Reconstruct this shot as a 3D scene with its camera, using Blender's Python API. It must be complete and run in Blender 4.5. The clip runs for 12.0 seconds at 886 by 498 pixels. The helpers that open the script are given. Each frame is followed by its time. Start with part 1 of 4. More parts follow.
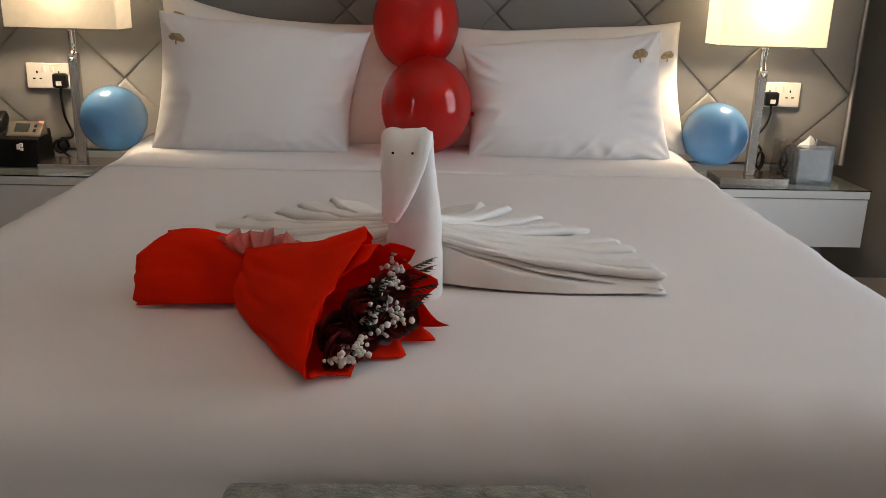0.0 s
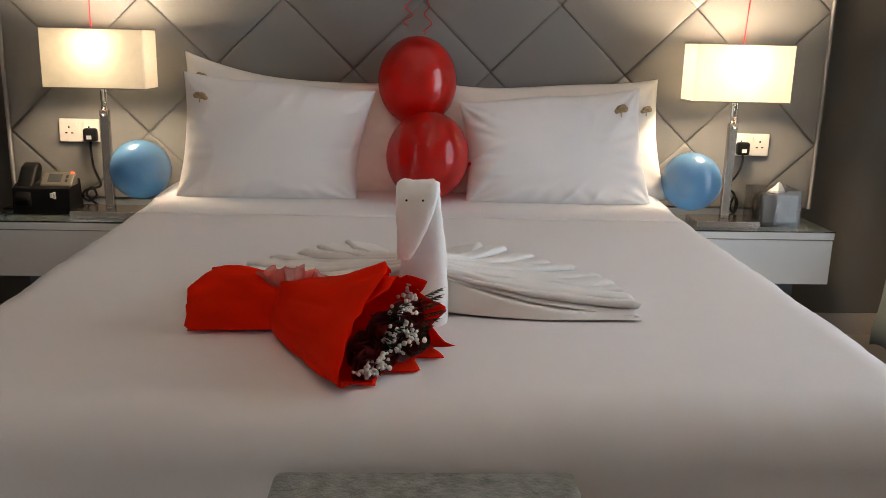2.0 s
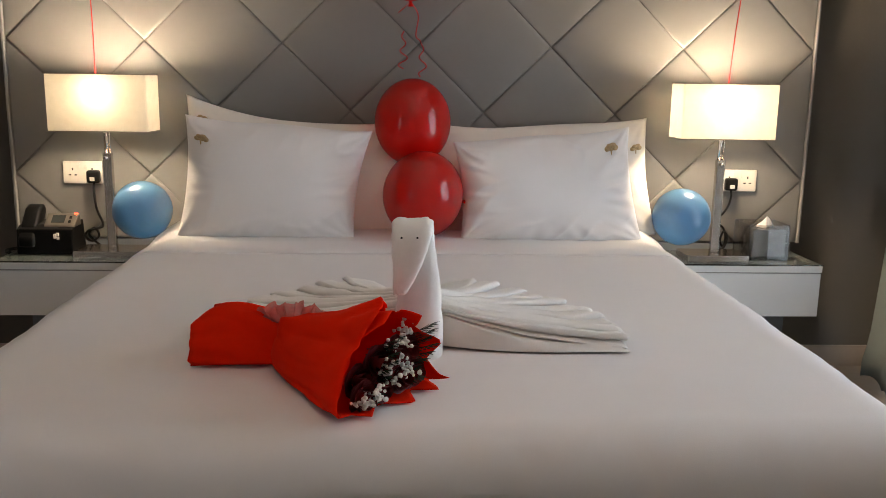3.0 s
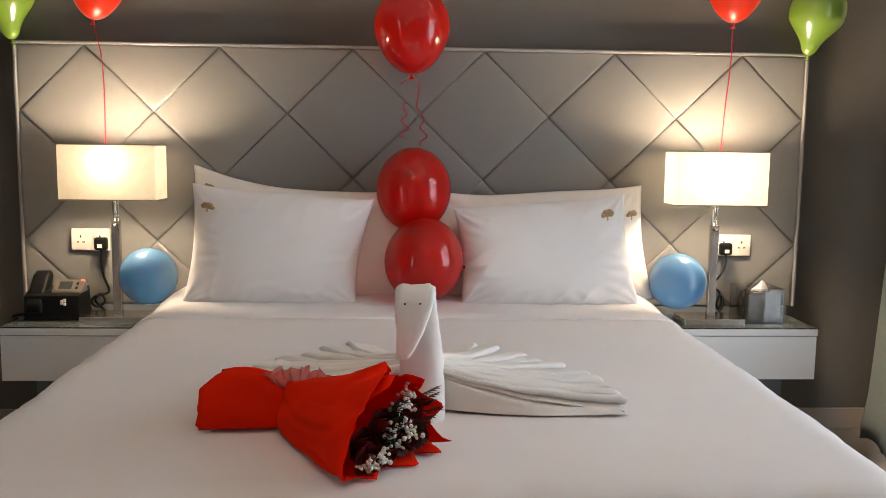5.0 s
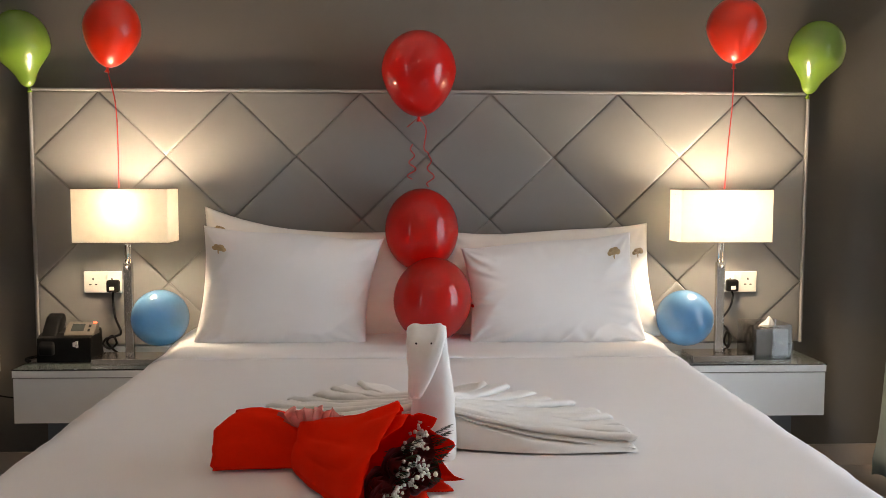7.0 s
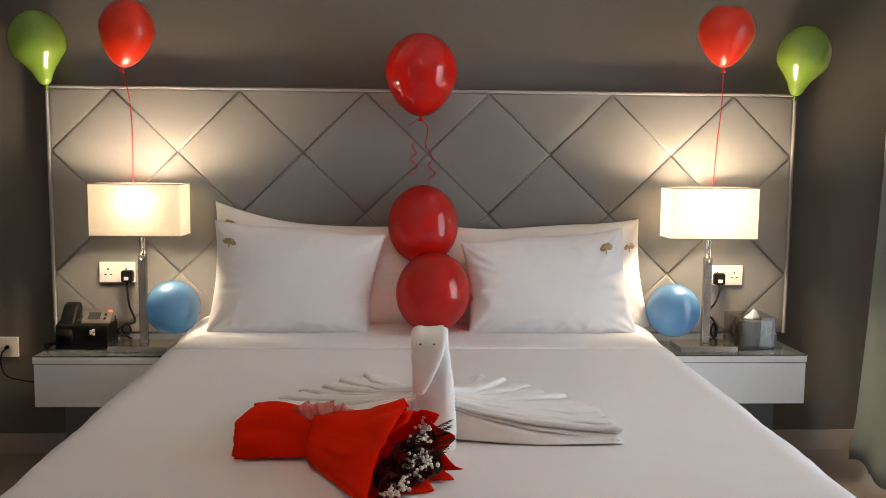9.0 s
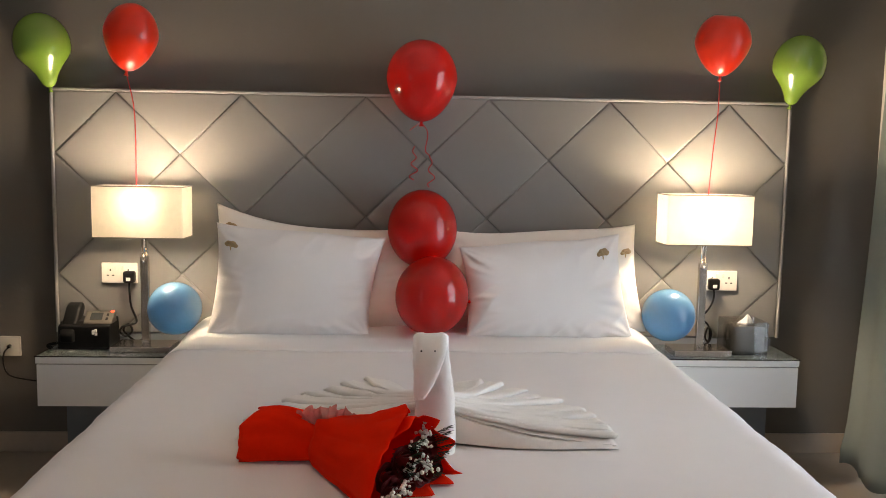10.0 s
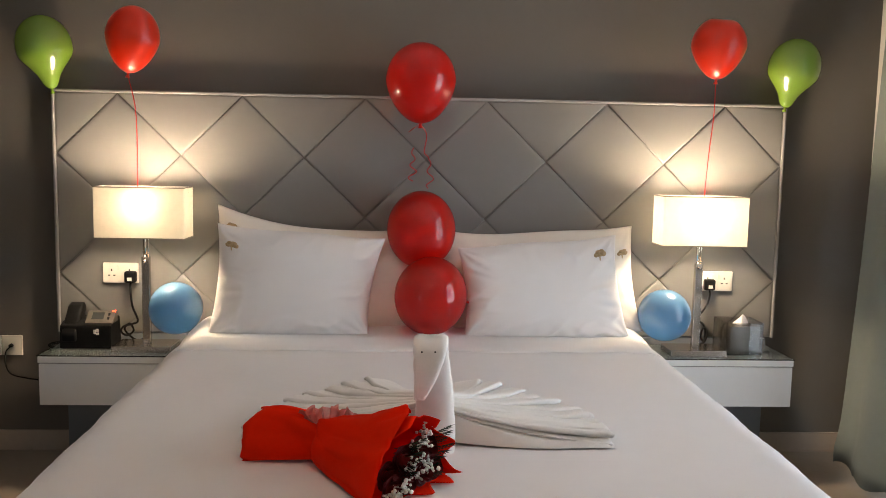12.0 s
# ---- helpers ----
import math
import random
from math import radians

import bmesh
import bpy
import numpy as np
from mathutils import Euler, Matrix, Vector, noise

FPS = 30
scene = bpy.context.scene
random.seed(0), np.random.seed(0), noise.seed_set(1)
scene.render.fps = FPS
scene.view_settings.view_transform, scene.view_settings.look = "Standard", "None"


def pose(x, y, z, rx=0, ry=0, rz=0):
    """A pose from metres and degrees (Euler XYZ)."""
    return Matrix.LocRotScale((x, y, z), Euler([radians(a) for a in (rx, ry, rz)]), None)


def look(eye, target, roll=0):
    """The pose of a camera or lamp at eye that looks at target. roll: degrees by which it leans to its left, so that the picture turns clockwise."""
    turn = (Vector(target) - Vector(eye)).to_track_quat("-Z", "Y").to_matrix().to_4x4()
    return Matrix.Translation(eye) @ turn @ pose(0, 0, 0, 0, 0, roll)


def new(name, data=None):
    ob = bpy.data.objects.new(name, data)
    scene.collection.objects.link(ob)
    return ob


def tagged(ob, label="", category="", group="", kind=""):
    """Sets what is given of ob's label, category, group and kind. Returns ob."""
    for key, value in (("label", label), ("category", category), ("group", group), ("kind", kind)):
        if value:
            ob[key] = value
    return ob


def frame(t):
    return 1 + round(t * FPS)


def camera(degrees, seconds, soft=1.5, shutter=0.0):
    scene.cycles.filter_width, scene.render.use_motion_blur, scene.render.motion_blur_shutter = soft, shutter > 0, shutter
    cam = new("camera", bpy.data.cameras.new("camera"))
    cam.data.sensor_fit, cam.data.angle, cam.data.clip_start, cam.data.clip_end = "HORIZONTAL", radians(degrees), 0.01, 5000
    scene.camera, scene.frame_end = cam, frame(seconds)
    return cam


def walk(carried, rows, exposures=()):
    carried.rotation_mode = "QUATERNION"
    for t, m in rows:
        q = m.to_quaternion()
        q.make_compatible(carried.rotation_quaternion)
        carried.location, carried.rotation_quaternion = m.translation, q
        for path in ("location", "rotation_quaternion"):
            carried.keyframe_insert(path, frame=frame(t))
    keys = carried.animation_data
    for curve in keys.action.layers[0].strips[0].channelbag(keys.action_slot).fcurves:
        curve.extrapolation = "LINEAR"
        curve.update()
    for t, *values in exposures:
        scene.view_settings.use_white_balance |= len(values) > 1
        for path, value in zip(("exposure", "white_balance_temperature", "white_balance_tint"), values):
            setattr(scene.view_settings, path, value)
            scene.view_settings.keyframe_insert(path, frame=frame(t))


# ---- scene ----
cam = camera(55.0, 12.0, soft=0.9)
PATH = [
    (0, (-0.016, -3.043, 1.099), (0.055, -1.128, 0.527), 1.6),
    (0.5, (-0.034, -3.126, 1.11), (0.039, -1.207, 0.551), 1.6),
    (1, (-0.045, -3.196, 1.126), (0.033, -1.273, 0.582), 1.6),
    (1.5, (-0.05, -3.248, 1.14), (0.03, -1.317, 0.627), 1.5),
    (2, (-0.048, -3.28, 1.144), (0.037, -1.337, 0.675), 1.4),
    (2.5, (-0.044, -3.304, 1.15), (0.045, -1.351, 0.726), 1.2),
    (3, (-0.043, -3.342, 1.156), (0.046, -1.382, 0.772), 0.9),
    (5, (-0.051, -3.398, 1.171), (0.039, -1.414, 0.934), 0.7),
    (5.5, (-0.048, -3.4, 1.171), (0.041, -1.412, 0.969), 0.7),
    (6, (-0.051, -3.414, 1.169), (0.035, -1.423, 1.005), 0.5),
    (6.5, (-0.052, -3.423, 1.168), (0.029, -1.429, 1.023), 0.3),
    (7, (-0.061, -3.43, 1.179), (0.015, -1.437, 1.031), 0.1),
    (9, (-0.078, -3.575, 1.263), (0.004, -1.587, 1.059), 0.5),
    (9.5, (-0.082, -3.587, 1.279), (0.01, -1.6, 1.071), 0.8),
    (10, (-0.093, -3.616, 1.294), (-0.001, -1.63, 1.084), 1.0),
    (10.5, (-0.093, -3.628, 1.301), (0.0, -1.641, 1.089), 1.0),
    (11, (-0.096, -3.644, 1.303), (-0.002, -1.657, 1.093), 1.0),
    (11.5, (-0.097, -3.649, 1.308), (0.001, -1.663, 1.094), 1.0),
    (12, (-0.103, -3.649, 1.309), (-0.003, -1.663, 1.094), 1.1),
]
walk(cam, [(t, look(eye, target, roll)) for t, eye, target, roll in PATH],
     exposures=[(0, -0.80, 6950, 16), (1, -0.74, 6950, 16), (3, -0.65, 6950, 16), (5, -0.42, 6950, 16), (7, -0.44, 6950, 16), (12, -0.46, 6950, 16)])

# ---- world and light ----
world = bpy.data.worlds.new("world")
scene.world = world
world.use_nodes = True
wn = world.node_tree.nodes
sky = wn.new("ShaderNodeTexSky")
sky.sky_type = 'NISHITA'
sky.sun_disc = False
sky.sun_elevation, sky.sun_rotation = radians(40), radians(200)
world.node_tree.links.new(sky.outputs[0], wn["Background"].inputs[0])
wn["Background"].inputs[1].default_value = 0.08

BULB_WATTS, DAY_WATTS, DOOR_WATTS, CEILING_WATTS = 49.0, 50.0, 12.0, 13.0


def lamp(name, kind, matrix, energy, colour, **more):
    data = bpy.data.lights.new(name, kind)
    data.energy, data.color = energy, colour
    if kind == 'AREA':
        data.shape, data.size, data.size_y = 'RECTANGLE', more["size"], more["size_y"]
    if kind == 'POINT':
        data.shadow_soft_size = more["size"]
    ob = new(name, data)
    ob.matrix_world = matrix
    return ob


# daylight in the opening of the window, facing into the room
lamp("window_daylight", 'AREA', look((2.14, -1.25, 1.18), (0, -1.25, 1.18)), DAY_WATTS, (0.70, 0.86, 1.0), size=1.5, size_y=2.1)
# daylight in the opening of the narrow balcony door behind the walk
lamp("door_daylight", 'AREA', look((-2.86, -3.65, 1.15), (0, -3.0, 1.0)), DOOR_WATTS, (0.92, 0.95, 0.96), size=0.6, size_y=1.9)
# warm ceiling light over the middle of the room
lamp("ceiling_bulb", 'POINT', pose(-0.1, -2.4, 2.42), CEILING_WATTS, (1.0, 0.66, 0.38), size=0.06)


# ---- materials ----
def mat(name, colour, rough=0.6, metal=0.0, vary=0.06, scale=6.0, bump=0.0, bump_scale=200.0, coat=0.0, sheen=0.0, translucent=0.0, island=0.0, spec=0.5):
    m = bpy.data.materials.new(name)
    m.use_nodes = True
    nt = m.node_tree
    n, l = nt.nodes, nt.links
    b = n["Principled BSDF"]
    b.inputs["Roughness"].default_value = rough
    b.inputs["Metallic"].default_value = metal
    b.inputs["Coat Weight"].default_value = coat
    b.inputs["Coat Roughness"].default_value = 0.08
    b.inputs["Sheen Weight"].default_value = sheen
    b.inputs["Specular IOR Level"].default_value = spec
    tc = n.new("ShaderNodeTexCoord")
    n1 = n.new("ShaderNodeTexNoise")
    n1.inputs["Scale"].default_value, n1.inputs["Detail"].default_value = scale, 6.0
    n2 = n.new("ShaderNodeTexNoise")
    n2.inputs["Scale"].default_value, n2.inputs["Detail"].default_value = scale * 9, 3.0
    l.new(tc.outputs["Object"], n1.inputs["Vector"])
    l.new(tc.outputs["Object"], n2.inputs["Vector"])
    add = n.new("ShaderNodeMath")
    add.operation = 'MULTIPLY_ADD'
    add.inputs[1].default_value = 0.4
    l.new(n2.outputs["Fac"], add.inputs[0])
    l.new(n1.outputs["Fac"], add.inputs[2])
    ramp = n.new("ShaderNodeMapRange")
    ramp.inputs["From Min"].default_value, ramp.inputs["From Max"].default_value = 0.4, 1.0
    ramp.inputs["To Min"].default_value, ramp.inputs["To Max"].default_value = 1 - vary, 1 + vary
    l.new(add.outputs[0], ramp.inputs["Value"])
    value = ramp.outputs[0]
    if island:
        info = n.new("ShaderNodeObjectInfo")
        r2 = n.new("ShaderNodeMapRange")
        r2.inputs["To Min"].default_value, r2.inputs["To Max"].default_value = 1 - island, 1 + island
        l.new(info.outputs["Random"], r2.inputs["Value"])
        mu = n.new("ShaderNodeMath")
        mu.operation = 'MULTIPLY'
        l.new(value, mu.inputs[0])
        l.new(r2.outputs[0], mu.inputs[1])
        value = mu.outputs[0]
    hsv = n.new("ShaderNodeHueSaturation")
    hsv.inputs["Color"].default_value = (*colour, 1)
    l.new(value, hsv.inputs["Value"])
    l.new(hsv.outputs[0], b.inputs["Base Color"])
    rr = n.new("ShaderNodeMapRange")
    rr.inputs["To Min"].default_value, rr.inputs["To Max"].default_value = max(0.02, rough * 0.85), min(1, rough * 1.15)
    l.new(n1.outputs["Fac"], rr.inputs["Value"])
    l.new(rr.outputs[0], b.inputs["Roughness"])
    if bump:
        n3 = n.new("ShaderNodeTexNoise")
        n3.inputs["Scale"].default_value, n3.inputs["Detail"].default_value = bump_scale, 4.0
        l.new(tc.outputs["Object"], n3.inputs["Vector"])
        bp = n.new("ShaderNodeBump")
        bp.inputs["Strength"].default_value, bp.inputs["Distance"].default_value = bump, 0.004
        l.new(n3.outputs["Fac"], bp.inputs["Height"])
        l.new(bp.outputs[0], b.inputs["Normal"])
    if translucent:
        tr = n.new("ShaderNodeBsdfTranslucent")
        l.new(hsv.outputs[0], tr.inputs["Color"])
        mix = n.new("ShaderNodeMixShader")
        mix.inputs[0].default_value = translucent
        l.new(b.outputs[0], mix.inputs[1])
        l.new(tr.outputs[0], mix.inputs[2])
        l.new(mix.outputs[0], n["Material Output"].inputs["Surface"])
    return m


M_WALL = mat("taupe_paint", (0.110, 0.100, 0.088), 0.75, vary=0.05, scale=2.0, bump=0.12, bump_scale=90)
M_WHITEWALL = mat("off_white_paint", (0.62, 0.6, 0.56), 0.8, vary=0.03, scale=2.0, bump=0.1, bump_scale=90)
M_CEIL = mat("white_ceiling_paint", (0.78, 0.77, 0.75), 0.85, vary=0.02, scale=2.0, bump=0.08, bump_scale=80)
M_FLOOR = mat("brown_beige_tile", (0.27, 0.225, 0.18), 0.35, vary=0.12, scale=3.0, bump=0.05, bump_scale=60)
M_GROUT = mat("grout", (0.16, 0.14, 0.12), 0.9, vary=0.1)
M_SKIRT = mat("beige_skirting", (0.36, 0.3, 0.25), 0.4, vary=0.08, scale=4)
M_LEATHER = mat("grey_leatherette", (0.188, 0.184, 0.177), 0.38, vary=0.04, scale=3.0, bump=0.10, bump_scale=420, island=0.025)
M_PIPE = mat("silver_grey_trim", (0.27, 0.265, 0.26), 0.5, metal=0.0, vary=0.05, scale=5)
M_GAP = mat("dark_groove", (0.17, 0.17, 0.165), 0.8, vary=0.05)
M_BACKING = mat("slate_laminate", (0.16, 0.18, 0.21), 0.4, vary=0.05, scale=4)
M_SHEET = mat("white_cotton_sateen", (0.76, 0.745, 0.74), 0.62, vary=0.02, scale=2.5, bump=0.10, bump_scale=600, sheen=0.15)
M_DUVET = mat("white_duvet_cotton", (0.74, 0.72, 0.715), 0.6, vary=0.025, scale=2.0, bump=0.10, bump_scale=500, sheen=0.15)
# white cotton of the back pillows, the lamps' warm cast mixed into its colour
M_LAMP_TINT = mat("lamp_tinted_white_cotton", (0.78, 0.74, 0.68), 0.65, vary=0.03, scale=3.0, bump=0.10, bump_scale=500, sheen=0.1)
M_TOWEL = mat("white_terry_towel", (0.78, 0.76, 0.73), 0.95, vary=0.04, scale=20.0, bump=0.35, bump_scale=800, sheen=0.3)
M_EMBLEM = mat("gold_brown_embroidery", (0.42, 0.30, 0.16), 0.6, vary=0.15, scale=60, bump=0.4, bump_scale=900)
M_LACQ = mat("white_lacquer", (0.76, 0.77, 0.77), 0.25, vary=0.02, scale=3, coat=0.3)
M_STEEL = mat("brushed_steel", (0.52, 0.48, 0.44), 0.22, metal=1.0, vary=0.08, scale=30)
M_CHROME = mat("chrome", (0.75, 0.73, 0.7), 0.12, metal=1.0, vary=0.03)
M_SHADE = mat("cream_linen_shade", (0.94, 0.915, 0.85), 0.9, vary=0.05, scale=30, bump=0.25, bump_scale=300, translucent=0.9)
M_BLACK = mat("black_plastic", (0.006, 0.006, 0.006), 0.45, vary=0.1, scale=20, spec=0.10)
M_RUBBER = mat("black_cable", (0.007, 0.007, 0.007), 0.6, vary=0.1, scale=30, spec=0.1)
M_GREYPL = mat("grey_plastic", (0.075, 0.066, 0.053), 0.4, vary=0.05, scale=20)
M_LCD = mat("dark_display", (0.03, 0.035, 0.035), 0.15, vary=0.05)
M_WHITEPL = mat("white_plastic", (0.66, 0.63, 0.57), 0.3, vary=0.02, scale=10)
M_RED = mat("red_balloon_latex", (0.92, 0.018, 0.010), 0.35, vary=0.05, scale=5, translucent=0.5, spec=0.1)
M_RED2 = mat("orange_red_balloon_latex", (0.84, 0.036, 0.006), 0.35, vary=0.05, scale=5, translucent=0.4, spec=0.2)
M_GREEN = mat("lime_green_balloon_latex", (0.23, 0.40, 0.05), 0.24, vary=0.06, scale=5, coat=0.4, translucent=0.25)
M_BLUE = mat("light_blue_balloon_latex", (0.17, 0.41, 0.70), 0.30, vary=0.06, scale=8, coat=0.2, translucent=0.45)


def see_through(m, tint, share, rough):
    """Thin stretched latex: part of the light goes straight through and takes its colour."""
    n, l = m.node_tree.nodes, m.node_tree.links
    out = n["Material Output"].inputs["Surface"]
    clear = n.new("ShaderNodeBsdfTransparent")
    clear.inputs["Color"].default_value = (*tint, 1)
    mix = n.new("ShaderNodeMixShader")
    mix.inputs[0].default_value = share
    l.new(out.links[0].from_socket, mix.inputs[1])
    l.new(clear.outputs[0], mix.inputs[2])
    gloss = n.new("ShaderNodeBsdfGlossy")
    gloss.inputs["Roughness"].default_value = rough
    shine = n.new("ShaderNodeMixShader")
    fresnel = n.new("ShaderNodeFresnel")
    fresnel.inputs["IOR"].default_value = 1.5
    l.new(fresnel.outputs[0], shine.inputs[0])
    l.new(mix.outputs[0], shine.inputs[1])
    l.new(gloss.outputs[0], shine.inputs[2])
    l.new(shine.outputs[0], out)


see_through(M_RED, (1.0, 0.07, 0.05), 0.36, 0.05)
see_through(M_RED2, (0.9, 0.10, 0.05), 0.05, 0.3)
see_through(M_GREEN, (0.5, 0.8, 0.15), 0.05, 0.16)
see_through(M_BLUE, (0.5, 0.8, 0.95), 0.12, 0.12)
M_RIBBON = mat("red_curling_ribbon", (0.55, 0.015, 0.012), 0.3, vary=0.05, coat=0.3)
M_PAPER = mat("red_nonwoven_wrap", (0.86, 0.024, 0.003), 0.75, vary=0.06, scale=10, bump=0.25, bump_scale=420, translucent=0.35, spec=0.08)
M_TULLE = mat("pink_red_tulle", (0.88, 0.24, 0.21), 0.7, vary=0.2, scale=60)
M_TULLE.node_tree.nodes["Principled BSDF"].inputs["Alpha"].default_value = 0.5
M_ROSE = mat("dark_red_rose", (0.14, 0.004, 0.006), 0.6, vary=0.2, scale=40)
M_LEAF = mat("dark_green_fern", (0.015, 0.028, 0.010), 0.55, vary=0.3, scale=40)
M_GYPSO = mat("white_babys_breath", (0.74, 0.72, 0.66), 0.8, vary=0.12, scale=90)
M_BOUCLE = mat("grey_green_boucle", (0.18, 0.188, 0.165), 0.95, vary=0.55, scale=45, bump=1.0, bump_scale=150, sheen=0.2)
M_CURTAIN = mat("sage_grey_curtain", (0.215, 0.25, 0.238), 0.85, vary=0.05, scale=5, bump=0.2, bump_scale=400, translucent=0.12)
M_TISSUE = mat("white_tissue", (0.85, 0.85, 0.86), 0.9, vary=0.02, translucent=0.3)
M_SMOKEBOX = mat("smoky_mirrored_acrylic", (0.22, 0.20, 0.185), 0.2, metal=0.85, vary=0.05, scale=8, coat=0.5)
M_WOOD = mat("dark_wood", (0.07, 0.05, 0.035), 0.5, vary=0.2, scale=12)
M_CARD = mat("brown_grey_card", (0.22, 0.19, 0.17), 0.6, vary=0.06, scale=10)


def glass(name, colour, rough=0.02, ior=1.45):
    m = bpy.data.materials.new(name)
    m.use_nodes = True
    b = m.node_tree.nodes["Principled BSDF"]
    b.inputs["Base Color"].default_value = (*colour, 1)
    b.inputs["Transmission Weight"].default_value = 1.0
    b.inputs["Roughness"].default_value = rough
    b.inputs["IOR"].default_value = ior
    return m


M_GLASS = glass("clear_green_glass", (0.93, 0.98, 0.955))
M_SMOKE = glass("smoked_acrylic", (0.66, 0.65, 0.63))
M_PANE = glass("window_glass", (0.97, 0.98, 0.98))


def glow(name, colour, strength):
    m = bpy.data.materials.new(name)
    m.use_nodes = True
    b = m.node_tree.nodes["Principled BSDF"]
    b.inputs["Base Color"].default_value = (*colour, 1)
    b.inputs["Emission Color"].default_value = (*colour, 1)
    b.inputs["Emission Strength"].default_value = strength
    return m


M_LED = glow("red_led", (1.0, 0.05, 0.02), 6.0)
M_DIFFUSER = glow("frosted_diffuser", (1.0, 0.82, 0.62), 4.0)
M_OUTSIDE = glow("outdoor_haze", (0.75, 0.82, 0.9), 3.0)


# ---- builders ----
def mesh_of(name, bm, material, smooth=True):
    me = bpy.data.meshes.new(name)
    bm.normal_update()
    bm.to_mesh(me)
    bm.free()
    me.materials.append(material)
    if smooth:
        me.polygons.foreach_set("use_smooth", [True] * len(me.polygons))
    return me


def part(name, bm, material, parent=None, label="", smooth=True):
    ob = new(name, mesh_of(name, bm, material, smooth))
    if parent is not None:
        ob.parent = parent
        ob.matrix_parent_inverse = parent.matrix_world.inverted()
    if label:
        ob["label"] = label
    return ob


def thing(name, at, label, category, group=""):
    ob = new(name)
    ob.empty_display_size = 0.1
    ob.matrix_world = Matrix.Translation(at)
    return tagged(ob, label, category, group)


def box(x0, x1, y0, y1, z0, z1, bevel=0.0, seg=2, bm=None):
    b = bmesh.new()
    bmesh.ops.create_cube(b, size=1, matrix=Matrix.LocRotScale(((x0 + x1) / 2, (y0 + y1) / 2, (z0 + z1) / 2), None, (x1 - x0, y1 - y0, z1 - z0)))
    if bevel:
        bmesh.ops.bevel(b, geom=b.edges[:], offset=bevel, segments=seg, profile=0.6, affect='EDGES')
    return b if bm is None else join(bm, b)


def join(bm, other, m=None):
    if m is not None:
        bmesh.ops.transform(other, matrix=m, verts=other.verts)
    me = bpy.data.meshes.new("tmp")
    other.to_mesh(me)
    other.free()
    bm.from_mesh(me)
    bpy.data.meshes.remove(me)
    return bm


def moved(bm, m):
    bmesh.ops.transform(bm, matrix=m, verts=bm.verts)
    return bm


def grid(nu, nv, f, close_u=False):
    """A sheet of points f(u, v) for u, v in 0..1."""
    bm = bmesh.new()
    rows = [[bm.verts.new(f(i / nu, j / nv)) for i in range(nu if close_u else nu + 1)] for j in range(nv + 1)]
    w = len(rows[0])
    for j in range(nv):
        for i in range(nu):
            bm.faces.new((rows[j][i], rows[j][(i + 1) % w], rows[j + 1][(i + 1) % w], rows[j + 1][i]))
    return bm


def thicken(bm, t):
    """Gives a sheet a second skin at t behind it, and closes its borders."""
    bm.normal_update()
    faces, border = bm.faces[:], [e for e in bm.edges if e.is_boundary]
    twin = {v: bm.verts.new(v.co - v.normal * t) for v in bm.verts[:]}
    for e in border:
        a, b = e.verts
        bm.faces.new((a, b, twin[b], twin[a]))
    for f in faces:
        bm.faces.new([twin[v] for v in reversed(f.verts)])
    bmesh.ops.recalc_face_normals(bm, faces=bm.faces[:])
    return bm


def tube(points, radius, seg=8, taper=None):
    pts = [Vector(p) for p in points]
    bm = bmesh.new()
    rings = []
    up = Vector((0.3, 0.2, 1)).normalized()
    for i, p in enumerate(pts):
        d = (pts[min(i + 1, len(pts) - 1)] - pts[max(i - 1, 0)]).normalized()
        a = d.cross(up)
        a = a.normalized() if a.length > 1e-4 else Vector((1, 0, 0))
        b = d.cross(a).normalized()
        up = -b if b.dot(up) < 0 else b
        r = radius * (taper(i / (len(pts) - 1)) if taper else 1)
        rings.append([bm.verts.new(p + r * (a * math.cos(k * math.tau / seg) + b * math.sin(k * math.tau / seg))) for k in range(seg)])
    for r0, r1 in zip(rings, rings[1:]):
        for k in range(seg):
            bm.faces.new((r0[k], r0[(k + 1) % seg], r1[(k + 1) % seg], r1[k]))
    bm.faces.new(rings[0])
    bm.faces.new(list(reversed(rings[-1])))
    bmesh.ops.recalc_face_normals(bm, faces=bm.faces[:])
    return bm


def curve(points, n=8):
    """A smooth line through the points (Catmull-Rom)."""
    p = [Vector(q) for q in points]
    p = [2 * p[0] - p[1], *p, 2 * p[-1] - p[-2]]
    out = []
    for i in range(1, len(p) - 2):
        for k in range(n):
            t = k / n
            a, b, c, d = p[i - 1], p[i], p[i + 1], p[i + 2]
            out.append(0.5 * ((2 * b) + (c - a) * t + (2 * a - 5 * b + 4 * c - d) * t * t + (3 * b - a - 3 * c + d) * t ** 3))
    out.append(p[-2])
    return out


def smoothstep(a, b, x):
    t = min(1, max(0, (x - a) / (b - a)))
    return t * t * (3 - 2 * t)


# ---- the room ----
XW, XE, YN, YS, CEIL = -2.7, 1.98, 0.05, -5.4, 2.6


def structure(name, bm, material, label, smooth=False):
    return tagged(part(name, bm, material, None, label, smooth), label, "", "", "structure")


